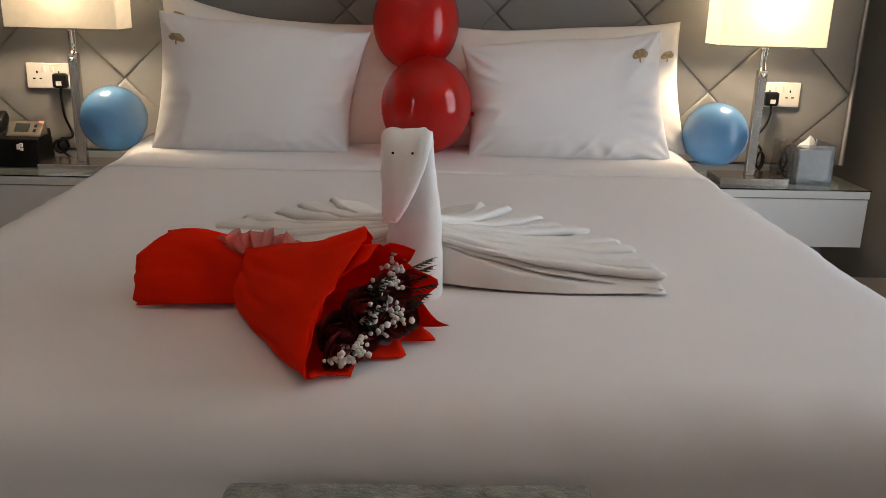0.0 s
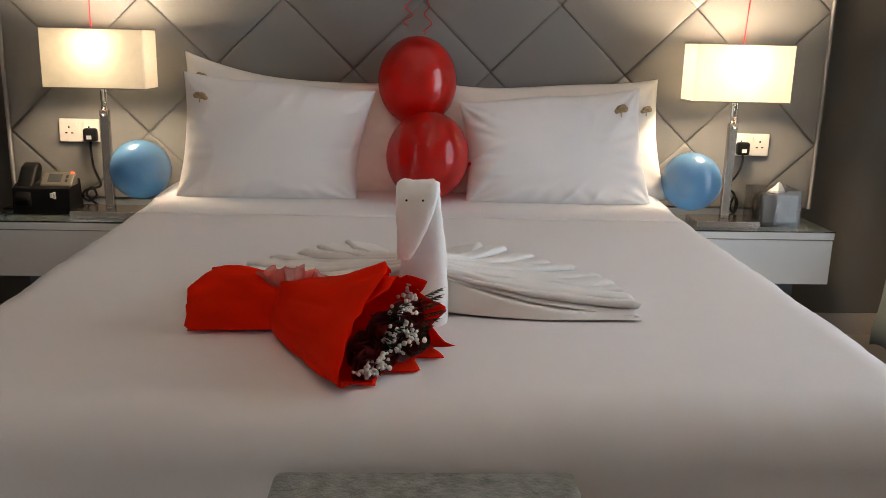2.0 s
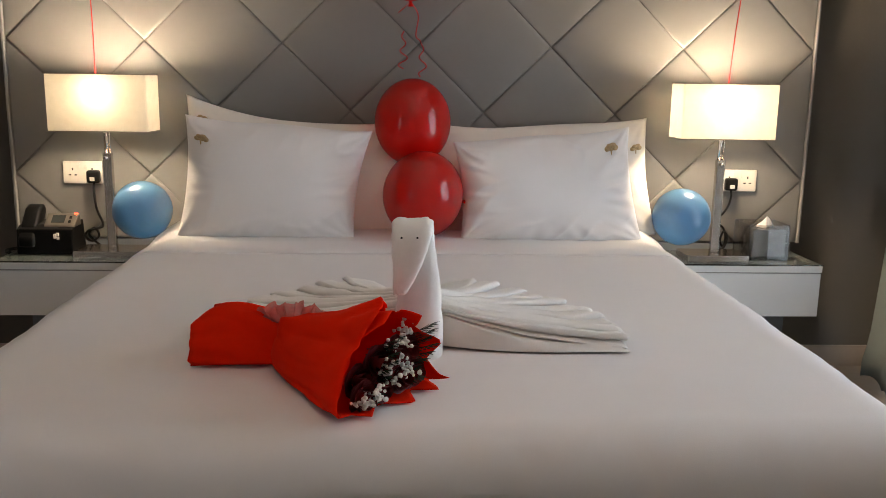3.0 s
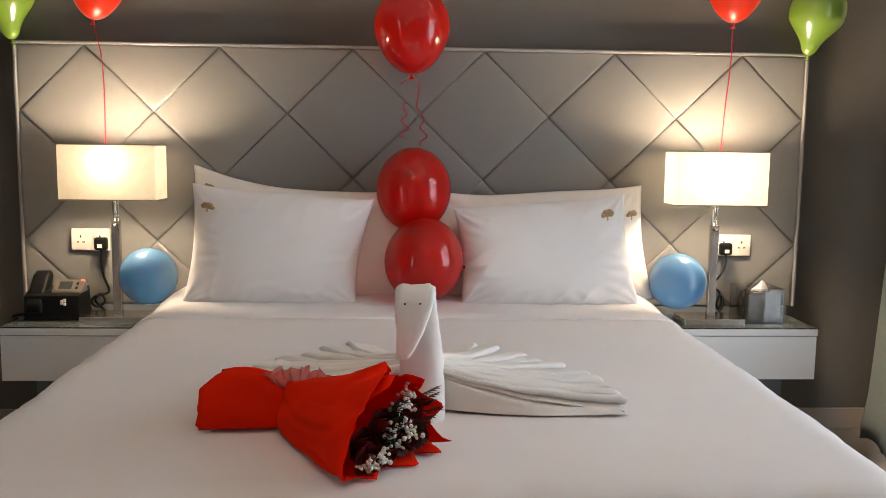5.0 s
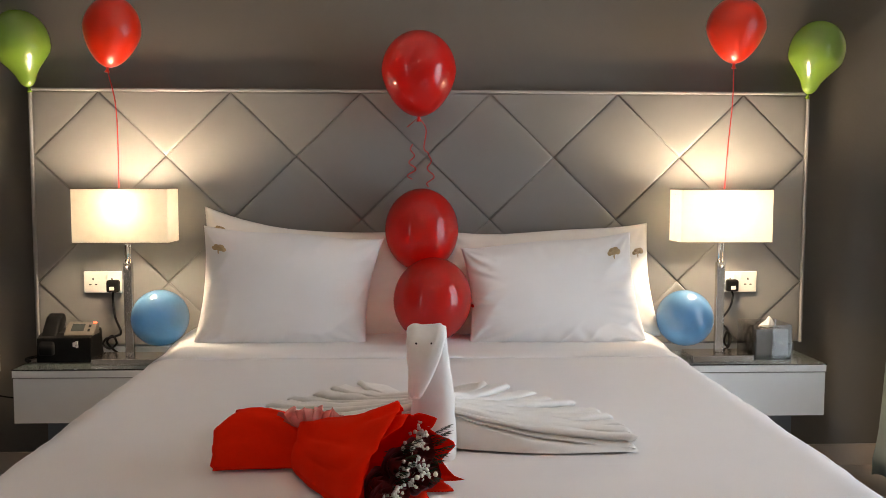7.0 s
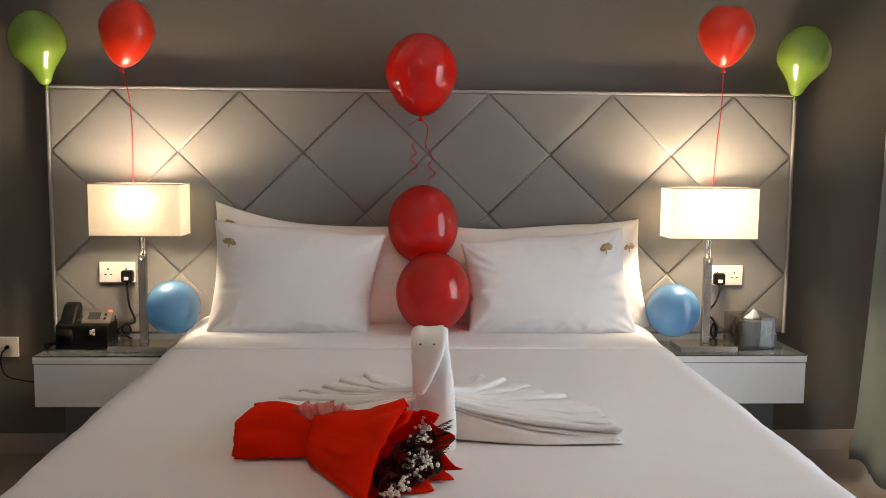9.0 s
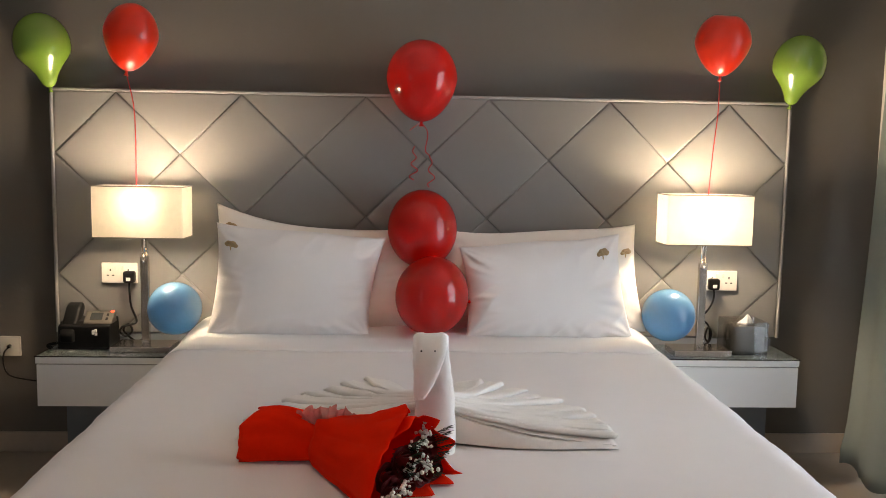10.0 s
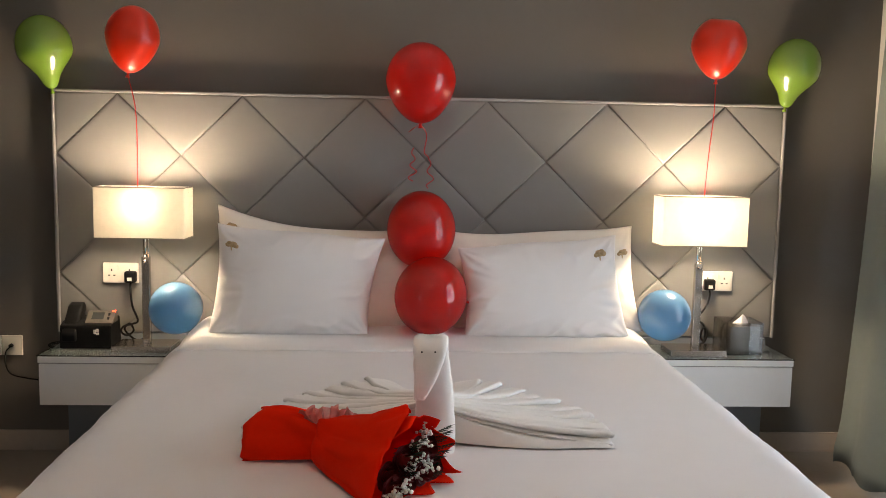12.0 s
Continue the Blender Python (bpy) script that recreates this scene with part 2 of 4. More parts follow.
structure("wall_north", box(XW - 0.15, XE + 0.15, YN, YN + 0.15, 0, CEIL), M_WALL, "dark taupe painted wall behind the headboard")
DY0, DY1, DZ1 = -4.0, -3.3, 2.15
west = box(XW - 0.15, XW, YS, DY0, 0, CEIL)
box(XW - 0.15, XW, DY1, YN, 0, CEIL, bm=west)
box(XW - 0.15, XW, DY0, DY1, DZ1, CEIL, bm=west)
structure("wall_west", west, M_WALL, "dark taupe painted side wall")
balcony = tagged(new("door_1"), "narrow white-framed glazed door, shut", "", "", "structure")
df = box(XW - 0.10, XW - 0.04, DY0, DY0 + 0.05, 0, DZ1, 0.004)
box(XW - 0.10, XW - 0.04, DY1 - 0.05, DY1, 0, DZ1, 0.004, bm=df)
box(XW - 0.10, XW - 0.04, DY0 + 0.05, DY1 - 0.05, DZ1 - 0.05, DZ1, 0.004, bm=df)
box(XW - 0.10, XW - 0.04, DY0 + 0.05, DY1 - 0.05, 0, 0.08, 0.004, bm=df)
part("door_frame", df, M_WHITEPL, balcony, smooth=False)
part("pane", box(XW - 0.073, XW - 0.067, DY0 + 0.05, DY1 - 0.05, 0.08, DZ1 - 0.05), M_PANE, balcony, smooth=False).visible_shadow = False
part("door_handle", box(XW - 0.04, XW - 0.02, DY0 + 0.015, DY0 + 0.03, 0.95, 1.08, 0.004), M_CHROME, balcony, "chrome lever handle")
structure("wall_south", box(XW - 0.15, XE + 0.15, YS - 0.15, YS, 0, CEIL), M_WHITEWALL, "off-white painted wall opposite the bed")
WY0, WY1, WZ0, WZ1 = -2.05, -0.45, 0.08, 2.3
east = box(XE, XE + 0.15, YS, WY0, 0, CEIL)
box(XE, XE + 0.15, WY1, YN, 0, CEIL, bm=east)
box(XE, XE + 0.15, WY0, WY1, 0, WZ0, bm=east)
box(XE, XE + 0.15, WY0, WY1, WZ1, CEIL, bm=east)
structure("wall_east", east, M_WHITEWALL, "off-white painted wall with the window opening")
structure("ceiling", box(XW - 0.15, XE + 0.15, YS - 0.15, YN + 0.15, CEIL, CEIL + 0.12), M_CEIL, "plain white painted ceiling")
floor = structure("floor", box(XW - 0.15, XE + 0.15, YS - 0.15, YN + 0.15, -0.12, -0.004), M_GROUT, "brown-beige tiled floor")
sk = box(-2.68, -1.53, YN - 0.012, YN, 0, 0.09, 0.003)
box(1.53, XE - 0.012, YN - 0.012, YN, 0, 0.09, 0.003, bm=sk)
structure("baseboard", sk, M_SKIRT, "low beige tiled skirting along the wall")
win = tagged(new("window_1"), "tall white-framed window lighting the room", "", "", "structure")
fr = box(XE + 0.04, XE + 0.10, WY0, WY0 + 0.06, WZ0, WZ1, 0.004)
box(XE + 0.04, XE + 0.10, WY1 - 0.06, WY1, WZ0, WZ1, 0.004, bm=fr)
box(XE + 0.04, XE + 0.10, WY0 + 0.06, WY1 - 0.06, WZ0, WZ0 + 0.06, 0.004, bm=fr)
box(XE + 0.04, XE + 0.10, WY0 + 0.06, WY1 - 0.06, WZ1 - 0.06, WZ1, 0.004, bm=fr)
box(XE + 0.045, XE + 0.095, -1.27, -1.23, WZ0 + 0.06, WZ1 - 0.06, 0.004, bm=fr)
box(XE + 0.045, XE + 0.095, WY0 + 0.06, WY1 - 0.06, 1.5, 1.54, 0.004, bm=fr)
part("window_frame", fr, M_WHITEPL, win, smooth=False)
for ya, yb in ((WY0 + 0.06, -1.27), (-1.23, WY1 - 0.06)):
    for za, zb in ((WZ0 + 0.06, 1.5), (1.54, WZ1 - 0.06)):
        pane = part("pane", box(XE + 0.067, XE + 0.073, ya, yb, za, zb), M_PANE, win, smooth=False)
        pane.visible_shadow = False
structure("backdrop", box(9.0, 9.05, -12, 9, -3, 8), M_OUTSIDE, "pale hazy daylight outside the window")
structure("backdrop", box(-9.05, -9.0, -12, 9, -3, 8), M_OUTSIDE, "pale hazy daylight outside the glazed door")

# ---- headboard ----
HX, HZ0, HZ1, S, R = 1.557, 0.537, 1.560, 0.515, 0.252


def clip(poly, axis, value, keep_less):
    out = []
    for a, b in zip(poly, poly[1:] + poly[:1]):
        ina, inb = [(p[axis] <= value) == keep_less for p in (a, b)]
        if ina:
            out.append(a)
        if ina != inb:
            t = (value - a[axis]) / (b[axis] - a[axis])
            out.append((a[0] + t * (b[0] - a[0]), a[1] + t * (b[1] - a[1])))
    return out


def inset(poly, d):
    """The convex polygon moved inwards by d."""
    n, lines = len(poly), []
    cx, cy = sum(p[0] for p in poly) / n, sum(p[1] for p in poly) / n
    for a, b in zip(poly, poly[1:] + poly[:1]):
        ex, ey = b[0] - a[0], b[1] - a[1]
        k = math.hypot(ex, ey)
        nx, ny = -ey / k, ex / k
        if (cx - a[0]) * nx + (cy - a[1]) * ny < 0:
            nx, ny = -nx, -ny
        lines.append((nx, ny, nx * a[0] + ny * a[1] + d))
    out = []
    for (a1, b1, c1), (a2, b2, c2) in zip(lines[-1:] + lines[:-1], lines):
        det = a1 * b2 - a2 * b1
        out.append(((c1 * b2 - c2 * b1) / det, (a1 * c2 - a2 * c1) / det))
    return out


def padded(poly):
    """An upholstered panel: its sides, a rounded edge and a softly swelling face."""
    bm = bmesh.new()
    rings = [[bm.verts.new((x, y, z)) for x, z in inset(poly, d)] for d, y in ((0.0007, 0.016), (0.0007, 0.004), (0.0022, 0.0012), (0.0056, -0.0010), (0.013, -0.0022), (0.045, -0.0034))]
    for r0, r1 in zip(rings, rings[1:]):
        for k in range(len(r0)):
            bm.faces.new((r0[k], r0[(k + 1) % len(r0)], r1[(k + 1) % len(r0)], r1[k]))
    bm.faces.new(rings[-1])
    bmesh.ops.recalc_face_normals(bm, faces=bm.faces[:])
    return bm


headboard = thing("headboard", (0, 0.02, 0.55), "wide grey leatherette headboard padded in diamonds on the wall", "headboard")
part("back_board", box(-HX + 0.004, HX - 0.004, 0.012, 0.05, HZ0 + 0.004, HZ1 - 0.004), M_GAP, headboard, smooth=False)
part("trim", box(-HX, HX, -0.008, 0.046, HZ1 - 0.012, HZ1, 0.004), M_PIPE, headboard, "silver-grey edge trim")
part("trim", box(-HX, -HX + 0.012, -0.007, 0.045, HZ0, HZ1 - 0.0125, 0.004), M_PIPE, headboard, "silver-grey edge trim")
part("trim", box(HX - 0.012, HX, -0.007, 0.045, HZ0, HZ1 - 0.0125, 0.004), M_PIPE, headboard, "silver-grey edge trim")
for row in range(-1, 5):
    for col in range(-1, 8):
        cx = -1.545 + S * (col + (0.5 if row % 2 == 0 else 0.0))
        cz = 1.295 - R * row
        poly = [(cx - S / 2, cz), (cx, cz - R), (cx + S / 2, cz), (cx, cz + R)]
        for axis, value, less in ((0, -1.545, False), (0, 1.545, True), (1, 0.539, False), (1, 1.547, True)):
            poly = clip(poly, axis, value, less) if poly else poly
        poly = [p for p, q in zip(poly, poly[1:] + poly[:1]) if math.hypot(p[0] - q[0], p[1] - q[1]) > 1e-4]
        if len(poly) < 3:
            continue
        area = abs(sum(a[0] * b[1] - b[0] * a[1] for a, b in zip(poly, poly[1:] + poly[:1]))) / 2
        if area < 0.012:
            continue
        part("panel", padded(poly), M_LEATHER, headboard)
part("base_panel", box(-1.525, 1.525, 0.0, 0.05, 0.0, HZ0 - 0.004, 0.002), M_BACKING, headboard, "slate grey lower panel", smooth=False)


# ---- bed ----
TOP = 0.60
bed = thing("bed", (0, -1.0, 0), "king-size bed with a white mattress on a low dark base", "bed")
part("base", box(-0.84, 0.84, -1.98, -0.02, 0.06, 0.28, 0.02), M_WOOD, bed, "dark bed base")
part("mattress", box(-0.885, 0.885, -1.99, -0.012, 0.28, TOP - 0.022, 0.06, 4), M_SHEET, bed)
for lx in (-0.75, 0.75):
    for ly in (-1.9, -0.15):
        part("leg", box(lx - 0.03, lx + 0.03, ly - 0.03, ly + 0.03, 0, 0.07, 0.004), M_WOOD, bed)


def draped(s, t, r=0.10, x_in=0.80, y_in=-1.99, z=TOP, flare=0.22):
    """A cloth point at s across and t along, laid on the bed and hanging over its sides and foot."""
    lean = -0.026
    x_in = x_in + 0.050 - 0.028 * max(0.0, min(1.1, (-t - 0.4) / 1.4))
    cx, cy = max(-x_in, min(x_in, s)), max(y_in, t)
    dx, dy = s - cx, t - cy
    d = math.hypot(dx, dy)
    wob = 0.004 * noise.noise((s * 1.7, t * 1.7, 1.0)) + 0.0025 * noise.noise((s * 5, t * 4, 7.0))
    if d < 1e-6:
        return Vector((s + lean, t, z + wob))
    ux, uy = dx / d, dy / d
    along = (s if dy else 0) - (t if dx else 0)
    wob -= 0.010 * min(1, d * 9) * max(0, 1 - abs(noise.noise((along * 6.0, d * 2.5, 4.0))) * 4.5) + 0.004 * min(1, d * 9) * noise.noise((along * 14, d * 4, 8.0))
    if d < r * math.pi / 2:
        out, down = r * math.sin(d / r), r * (1 - math.cos(d / r))
    else:
        e = d - r * math.pi / 2
        out, down = r + flare * e + 0.012 * min(1, e * 6) * math.sin((s - t) * 16 + 3 * noise.noise((s * 2, t * 2, 3))), r + e
    return Vector((cx + ux * out + lean, cy + uy * out, max(0.02, z + wob - down)))


duvet = thing("duvet", (0, -1.2, TOP), "smooth white cotton duvet hanging over the bed's sides and foot", "duvet")
part("cover", thicken(grid(110, 120, lambda u, v: draped(-1.26 + 2.52 * u, -2.465 + 1.985 * v)), 0.016), M_DUVET, duvet)


def fold_band(u, v):
    s = -1.20 + 2.40 * u
    k = v * 2 - 1
    y = -0.585 + 0.385 * v - 0.05 * smoothstep(0.78, 1.0, abs(s)) * (1 - v)
    lift = 0.009 * (1 - abs(k) ** 6) ** 0.5 if abs(k) < 1 else 0
    q = draped(s, -1.0, z=TOP + 0.003 + lift, r=0.10 + lift)
    return Vector((q.x, y + 0.004 * noise.noise((s * 3, 0.5, 2)), q.z + 0.003 * noise.noise((s * 4, v * 2, 5)) - 0.012 * v))


part("turned_down_edge", grid(110, 16, fold_band), M_SHEET, duvet, "sheet folded back over the duvet")
undersheet = part("bed_sheet", thicken(grid(90, 20, lambda u, v: draped(-1.15 + 2.3 * u, -0.60 + 0.585 * v, z=TOP + 0.004 + 0.016 * smoothstep(0.25, 0.75, v))), 0.006), M_SHEET)
tagged(undersheet, "white fitted sheet on the mattress under the pillows", "sheet")


def pillow(name, bl, br, tr, tl, y0, y1, thick, sag, label, material, seed, emblem=None, crease=0.006):
    """A pillow leaning back from y0 at its foot to y1 at its top, between four corners (x, z)."""
    ob = thing(name, ((bl[0] + br[0]) / 2, y0, TOP), label, "pillow", "pillows on the bed")

    def f(u, v, side):
        x = (bl[0] * (1 - u) + br[0] * u) * (1 - v) + (tl[0] * (1 - u) + tr[0] * u) * v
        z = (bl[1] * (1 - u) + br[1] * u) * (1 - v) + (tl[1] * (1 - u) + tr[1] * u) * v
        a, b = 2 * u - 1, 2 * v - 1
        z += -sag * v * (1 - abs(a) ** 3.0) + 0.004 * math.sin(9 * u + seed) * v
        x += -0.022 * a * (1 - b * b)
        puff = ((1 - abs(a) ** 2.6) * (1 - abs(b) ** 2.6)) ** 0.55
        w = noise.noise((x * 5, z * 5, seed)) * 0.006 + noise.noise((x * 9, z * 9, seed + 4)) * crease * 0.45
        edge = max(abs(a), abs(b))
        ang = math.atan2(b, a)
        w += crease * 0.3 * smoothstep(0.55, 0.9, edge) * (1 - smoothstep(0.94, 1.0, edge)) * math.sin(ang * 22 + 5 * noise.noise((ang * 2, seed, 0)))
        rid = 1 - abs(noise.noise((x * 6 + 0.5 * z, z * 10 - x * 4, seed + 2)))
        w += crease * 1.3 * (rid ** 6 - 0.3) * smoothstep(0.35, 0.95, edge)
        for ca, cb in ((-1, -1), (1, -1), (1, 1), (-1, 1)):
            far = math.hypot((a - ca) * 1.3, b - cb)
            fan = math.atan2(b - cb, (a - ca) * 1.3)
            w += crease * 0.9 * math.exp(-(far / 0.42) ** 2) * smoothstep(0.03, 0.16, far) * math.sin(fan * 13 + seed * 3 + 4 * noise.noise((x * 5, z * 5, seed)))
        y = y0 + (y1 - y0) * v
        y += -side * (thick / 2 * puff + w * puff ** 0.5) + 0.008 * noise.noise((x * 6, z * 6, seed + 9))
        return Vector((x, y, z))

    bm = grid(96, 64, lambda u, v: f(u, v, 1))
    join(bm, grid(96, 64, lambda u, v: f(1 - u, v, -1)))
    bmesh.ops.remove_doubles(bm, verts=bm.verts, dist=0.0006)
    part("pillowcase", bm, material, ob)
    if emblem:
        eu, ev, size = emblem
        eb = bmesh.new()
        w, h = size / abs(br[0] - bl[0]), size / abs(tl[1] - bl[1])
        blobs = ((0, 0.06, 0.42, 0.20), (-0.32, -0.01, 0.20, 0.15), (0.32, 0.0, 0.21, 0.16), (0.13, 0.17, 0.25, 0.14), (-0.14, 0.16, 0.22, 0.13), (-0.03, -0.22, 0.05, 0.17))
        for k, (bx, bz, rx, rz) in enumerate(blobs):
            ring = [eb.verts.new(f(eu + w * (bx + rx * math.cos(i * math.tau / 14)), ev + h * (bz + rz * math.sin(i * math.tau / 14)), 1) + Vector((0, -0.003 - 0.0004 * k, 0))) for i in range(14)]
            eb.faces.new(ring)
        part("emblem", thicken(eb, 0.0012), M_EMBLEM, ob, "small gold-brown embroidered tree shape")
    return ob


pillow("pillow", (-0.875, 0.60), (-0.01, 0.60), (-0.01, 1.018), (-0.86, 1.095), -0.20, -0.085, 0.17, 0.052, "white pillow upright against the headboard, warm lamplight in its colour", M_LAMP_TINT, 1.0, (0.075, 0.86, 0.055))
pillow("pillow", (0.01, 0.60), (0.91, 0.60), (0.878, 1.038), (0.01, 1.006), -0.20, -0.085, 0.17, 0.024, "white pillow upright against the headboard, warm lamplight in its colour", M_LAMP_TINT, 2.0, (0.945, 0.76, 0.05))
pillow("pillow", (-0.852, 0.600), (-0.225, 0.600), (-0.162, 0.982), (-0.832, 1.03), -0.335, -0.225, 0.17, 0.01, "plump white pillow with a small embroidered tree", M_SHEET, 3.0, (0.09, 0.83, 0.052))
pillow("pillow", (0.155, 0.600), (0.822, 0.592), (0.775, 1.005), (0.128, 0.948), -0.335, -0.225, 0.17, 0.008, "creased white pillow with a small embroidered tree", M_SHEET, 4.0, (0.885, 0.85, 0.052), 0.012)


# ---- nightstands ----
def nightstand(sign, label):
    x0, x1 = (0.955, 1.53) if sign > 0 else (-1.525, -0.975)
    yf = -0.272 if sign > 0 else -0.292
    ob = thing("nightstand", ((x0 + x1) / 2, -0.13, 0.3), label, "nightstand", "nightstands beside the bed")
    part("carcass", box(x0 + 0.004, x1 - 0.004, yf + 0.03, -0.001, 0.306, 0.466, 0.002), M_LACQ, ob, smooth=False)
    part("drawer_front", box(x0 + 0.004, x1 - 0.004, yf, yf + 0.022, 0.302, 0.4685, 0.002), M_LACQ, ob, smooth=False)
    part("top", box(x0, x1, yf, -0.001, 0.472, 0.4975, 0.002), M_LACQ, ob, smooth=False)
    # solid dark strip in the gap; its colour stands in for shade
    part("gap_shade_strip", box(x0 + 0.012, x1 - 0.012, yf + 0.012, -0.003, 0.4655, 0.4725), M_GREYPL, ob, "dark strip standing in for the shade in the gap over the drawer", smooth=False)
    part("glass_top", box(x0 - 0.002, x1 + 0.002, yf - 0.003, -0.002, 0.4985, 0.5035, 0.001), M_GLASS, ob, "clear glass plate on top", smooth=False)
    return ob


nightstand(1, "floating white lacquered nightstand with a glass top")
nightstand(-1, "floating white lacquered nightstand with a glass top")
DESK = 0.504


# ---- lamps ----
def table_lamp(x, y, label):
    ob = thing("table_lamp", (x, y, DESK), label, "lamp", "lamps on the nightstands")
    part("base", box(x - 0.12, x + 0.115, y - 0.02, y + 0.125, DESK, DESK + 0.026, 0.002), M_STEEL, ob, "brushed metal base plate", smooth=False)
    px, py = x + 0.003, y + 0.055
    part("post", box(px - 0.0155, px + 0.0155, py - 0.012, py + 0.012, DESK + 0.026, 0.885, 0.002), M_STEEL, ob, smooth=False)
    part("rod", tube([(px - 0.004, py, 0.88), (px - 0.004, py, 1.02)], 0.0085, 12), M_CHROME, ob)
    part("rod", tube([(px + 0.009, py, 0.88), (px + 0.009, py, 1.02)], 0.003, 8), M_CHROME, ob)
    part("knob", tube([(px, py - 0.012, 0.868), (px, py - 0.026, 0.868)], 0.006, 10), M_CHROME, ob, "small chrome screw")
    cx, cy, w, d, z0, z1 = px - 0.004, py, 0.177, 0.076, 0.964, 1.168
    sh = bmesh.new()
    loops = []
    for grow, zs in ((0.0, (z0, 0.5 * (z0 + z1), z1)), (-0.002, (z1, 0.5 * (z0 + z1), z0))):
        for z in zs:
            ring = []
            for sx, sy in ((-1, -1), (1, -1), (1, 1), (-1, 1)):
                for k in (-1, 0, 1):
                    ang = math.atan2(sy, sx) + k * math.pi / 4
                    ring.append(sh.verts.new((cx + sx * (w - 0.006) + (0.006 + grow) * math.cos(ang), cy + sy * (d - 0.006) + (0.006 + grow) * math.sin(ang), z)))
            loops.append(ring)
    for r0, r1 in zip(loops, loops[1:] + loops[:1]):
        for k in range(12):
            sh.faces.new((r0[k], r0[(k + 1) % 12], r1[(k + 1) % 12], r1[k]))
    bmesh.ops.recalc_face_normals(sh, faces=sh.faces[:])
    shade = part("shade", sh, M_SHADE, ob, "rectangular cream fabric shade, lit", smooth=False)
    for z in (z0 + 0.001, z1 - 0.001):
        rim = tube([(cx - w, cy - d, z), (cx + w, cy - d, z), (cx + w, cy + d, z), (cx - w, cy + d, z), (cx - w, cy - d, z)], 0.0022, 6)
        part("rim", rim, M_CARD, shade, "thin brown edge binding")
    part("spider", tube([(cx - w, cy, z1 - 0.02), (cx, cy, z1 - 0.03), (cx + w, cy, z1 - 0.02)], 0.002, 6), M_CHROME, shade, "thin wire holding the shade")
    bulb = bmesh.new()
    bmesh.ops.create_uvsphere(bulb, u_segments=16, v_segments=10, radius=0.022, matrix=pose(cx, cy - 0.014, 1.095))
    b = part("bulb", bulb, M_BULB, ob, "glowing bulb inside the shade")
    b.visible_shadow = False
    lamp("bulb_light", 'POINT', pose(cx, cy - 0.014, 1.104), BULB_WATTS, (1.0, 0.81, 0.56), size=0.06)
    return ob


M_BULB = glow("warm_bulb", (1.0, 0.8, 0.5), 12.0)
table_lamp(-1.135, -0.225, "table lamp with steel post and lit rectangular cream shade")
table_lamp(1.142, -0.225, "table lamp with steel post and lit rectangular cream shade")


# ---- balloons ----
def balloon(at, rx, rz, material, label, pear=0.0, tilt=(0, 0, 0), dent=0.0, ribbon=None, neck=0.0):
    """A balloon round its centre; pear narrows it towards the knot, dent makes two lobes on top."""
    ob = thing("balloon", at, label, "balloon", "party balloons")
    m = pose(*at, *tilt)

    def f(u, v):
        a, b = u * math.tau, (v - 0.5) * math.pi
        c, s = math.cos(b), math.sin(b)
        r = rx * c * (1 + pear * min(0, s) * 0.9)
        if neck and s < 0:
            r = rx * c * (1 - neck * smoothstep(0.25, 0.85, -s)) + 0.012 * smoothstep(0.8, 1, -s) * c
        z = rz * s * (1 + (0.10 + neck * 0.70) * (s < 0) * (-s) * (pear > 0 or neck > 0))
        if dent and s > 0:
            z -= dent * rz * max(0, 1 - (r * math.cos(a) / (0.45 * rx)) ** 2) * s ** 3
        return m @ Vector((r * math.cos(a), r * math.sin(a), z))

    part("skin", grid(40, 28, f, close_u=True), material, ob)
    low = f(0, 0.0)
    down = (m.to_3x3() @ Vector((0, 0, -1)))
    part("knot", tube([low + down * -0.004, low + down * 0.006, low + down * 0.010, low + down * 0.018], 0.008, 10, lambda t: (0.9, 0.6, 0.8, 1.3)[round(t * 3)]), material, ob)
    if ribbon:
        pts = curve([low + down * 0.008, *[Vector(p) for p in ribbon]], 10)
        part("ribbon", tube(pts, 0.0022, 6), M_RIBBON, ob, "thin red ribbon")
    return ob, low


def curl(x, y, z0, z1, turns, radius, phase=0.0, lean=0.0):
    pts = []
    for i in range(70):
        t = i / 69
        a = phase + t * turns * math.tau
        pts.append((x + lean * t + radius * (0.25 + t) * math.cos(a), y + radius * 0.6 * math.sin(a), z0 + (z1 - z0) * t))
    return pts


top, low = balloon((-0.029, -0.155, 1.612), 0.143, 0.155, M_RED, "glossy red round balloon fixed to the headboard's top edge", 0.12)
part("ribbon", tube(curve([low, low + Vector((-0.02, 0.09, -0.012)), low + Vector((-0.045, 0.128, -0.03))], 8), 0.0022, 6), M_RIBBON, top)
part("curled_ribbon", tube(curl(-0.055, -0.022, 1.345, 1.205, 2.6, 0.016, 1.0, 0.0), 0.0024, 6), M_RIBBON, top, "curled red ribbon end")
part("curled_ribbon", tube(curve([low, (0.0, -0.06, 1.40), (-0.008, -0.03, 1.33), *curl(0.012, -0.025, 1.31, 1.17, 2.2, 0.016, 3.4, 0.01)[::6]], 6), 0.0024, 6), M_RIBBON, top, "curled red ribbon end")
balloon((-0.018, -0.150, 1.010), 0.142, 0.160, M_RED, "glossy red balloon stacked on another between the pillows", 0.0, (-8, 0, 0))
balloon((0.019, -0.325, 0.762), 0.156, 0.143, M_RED, "glossy red round balloon wedged between the pillows", 0.0, (8, -80, 0))
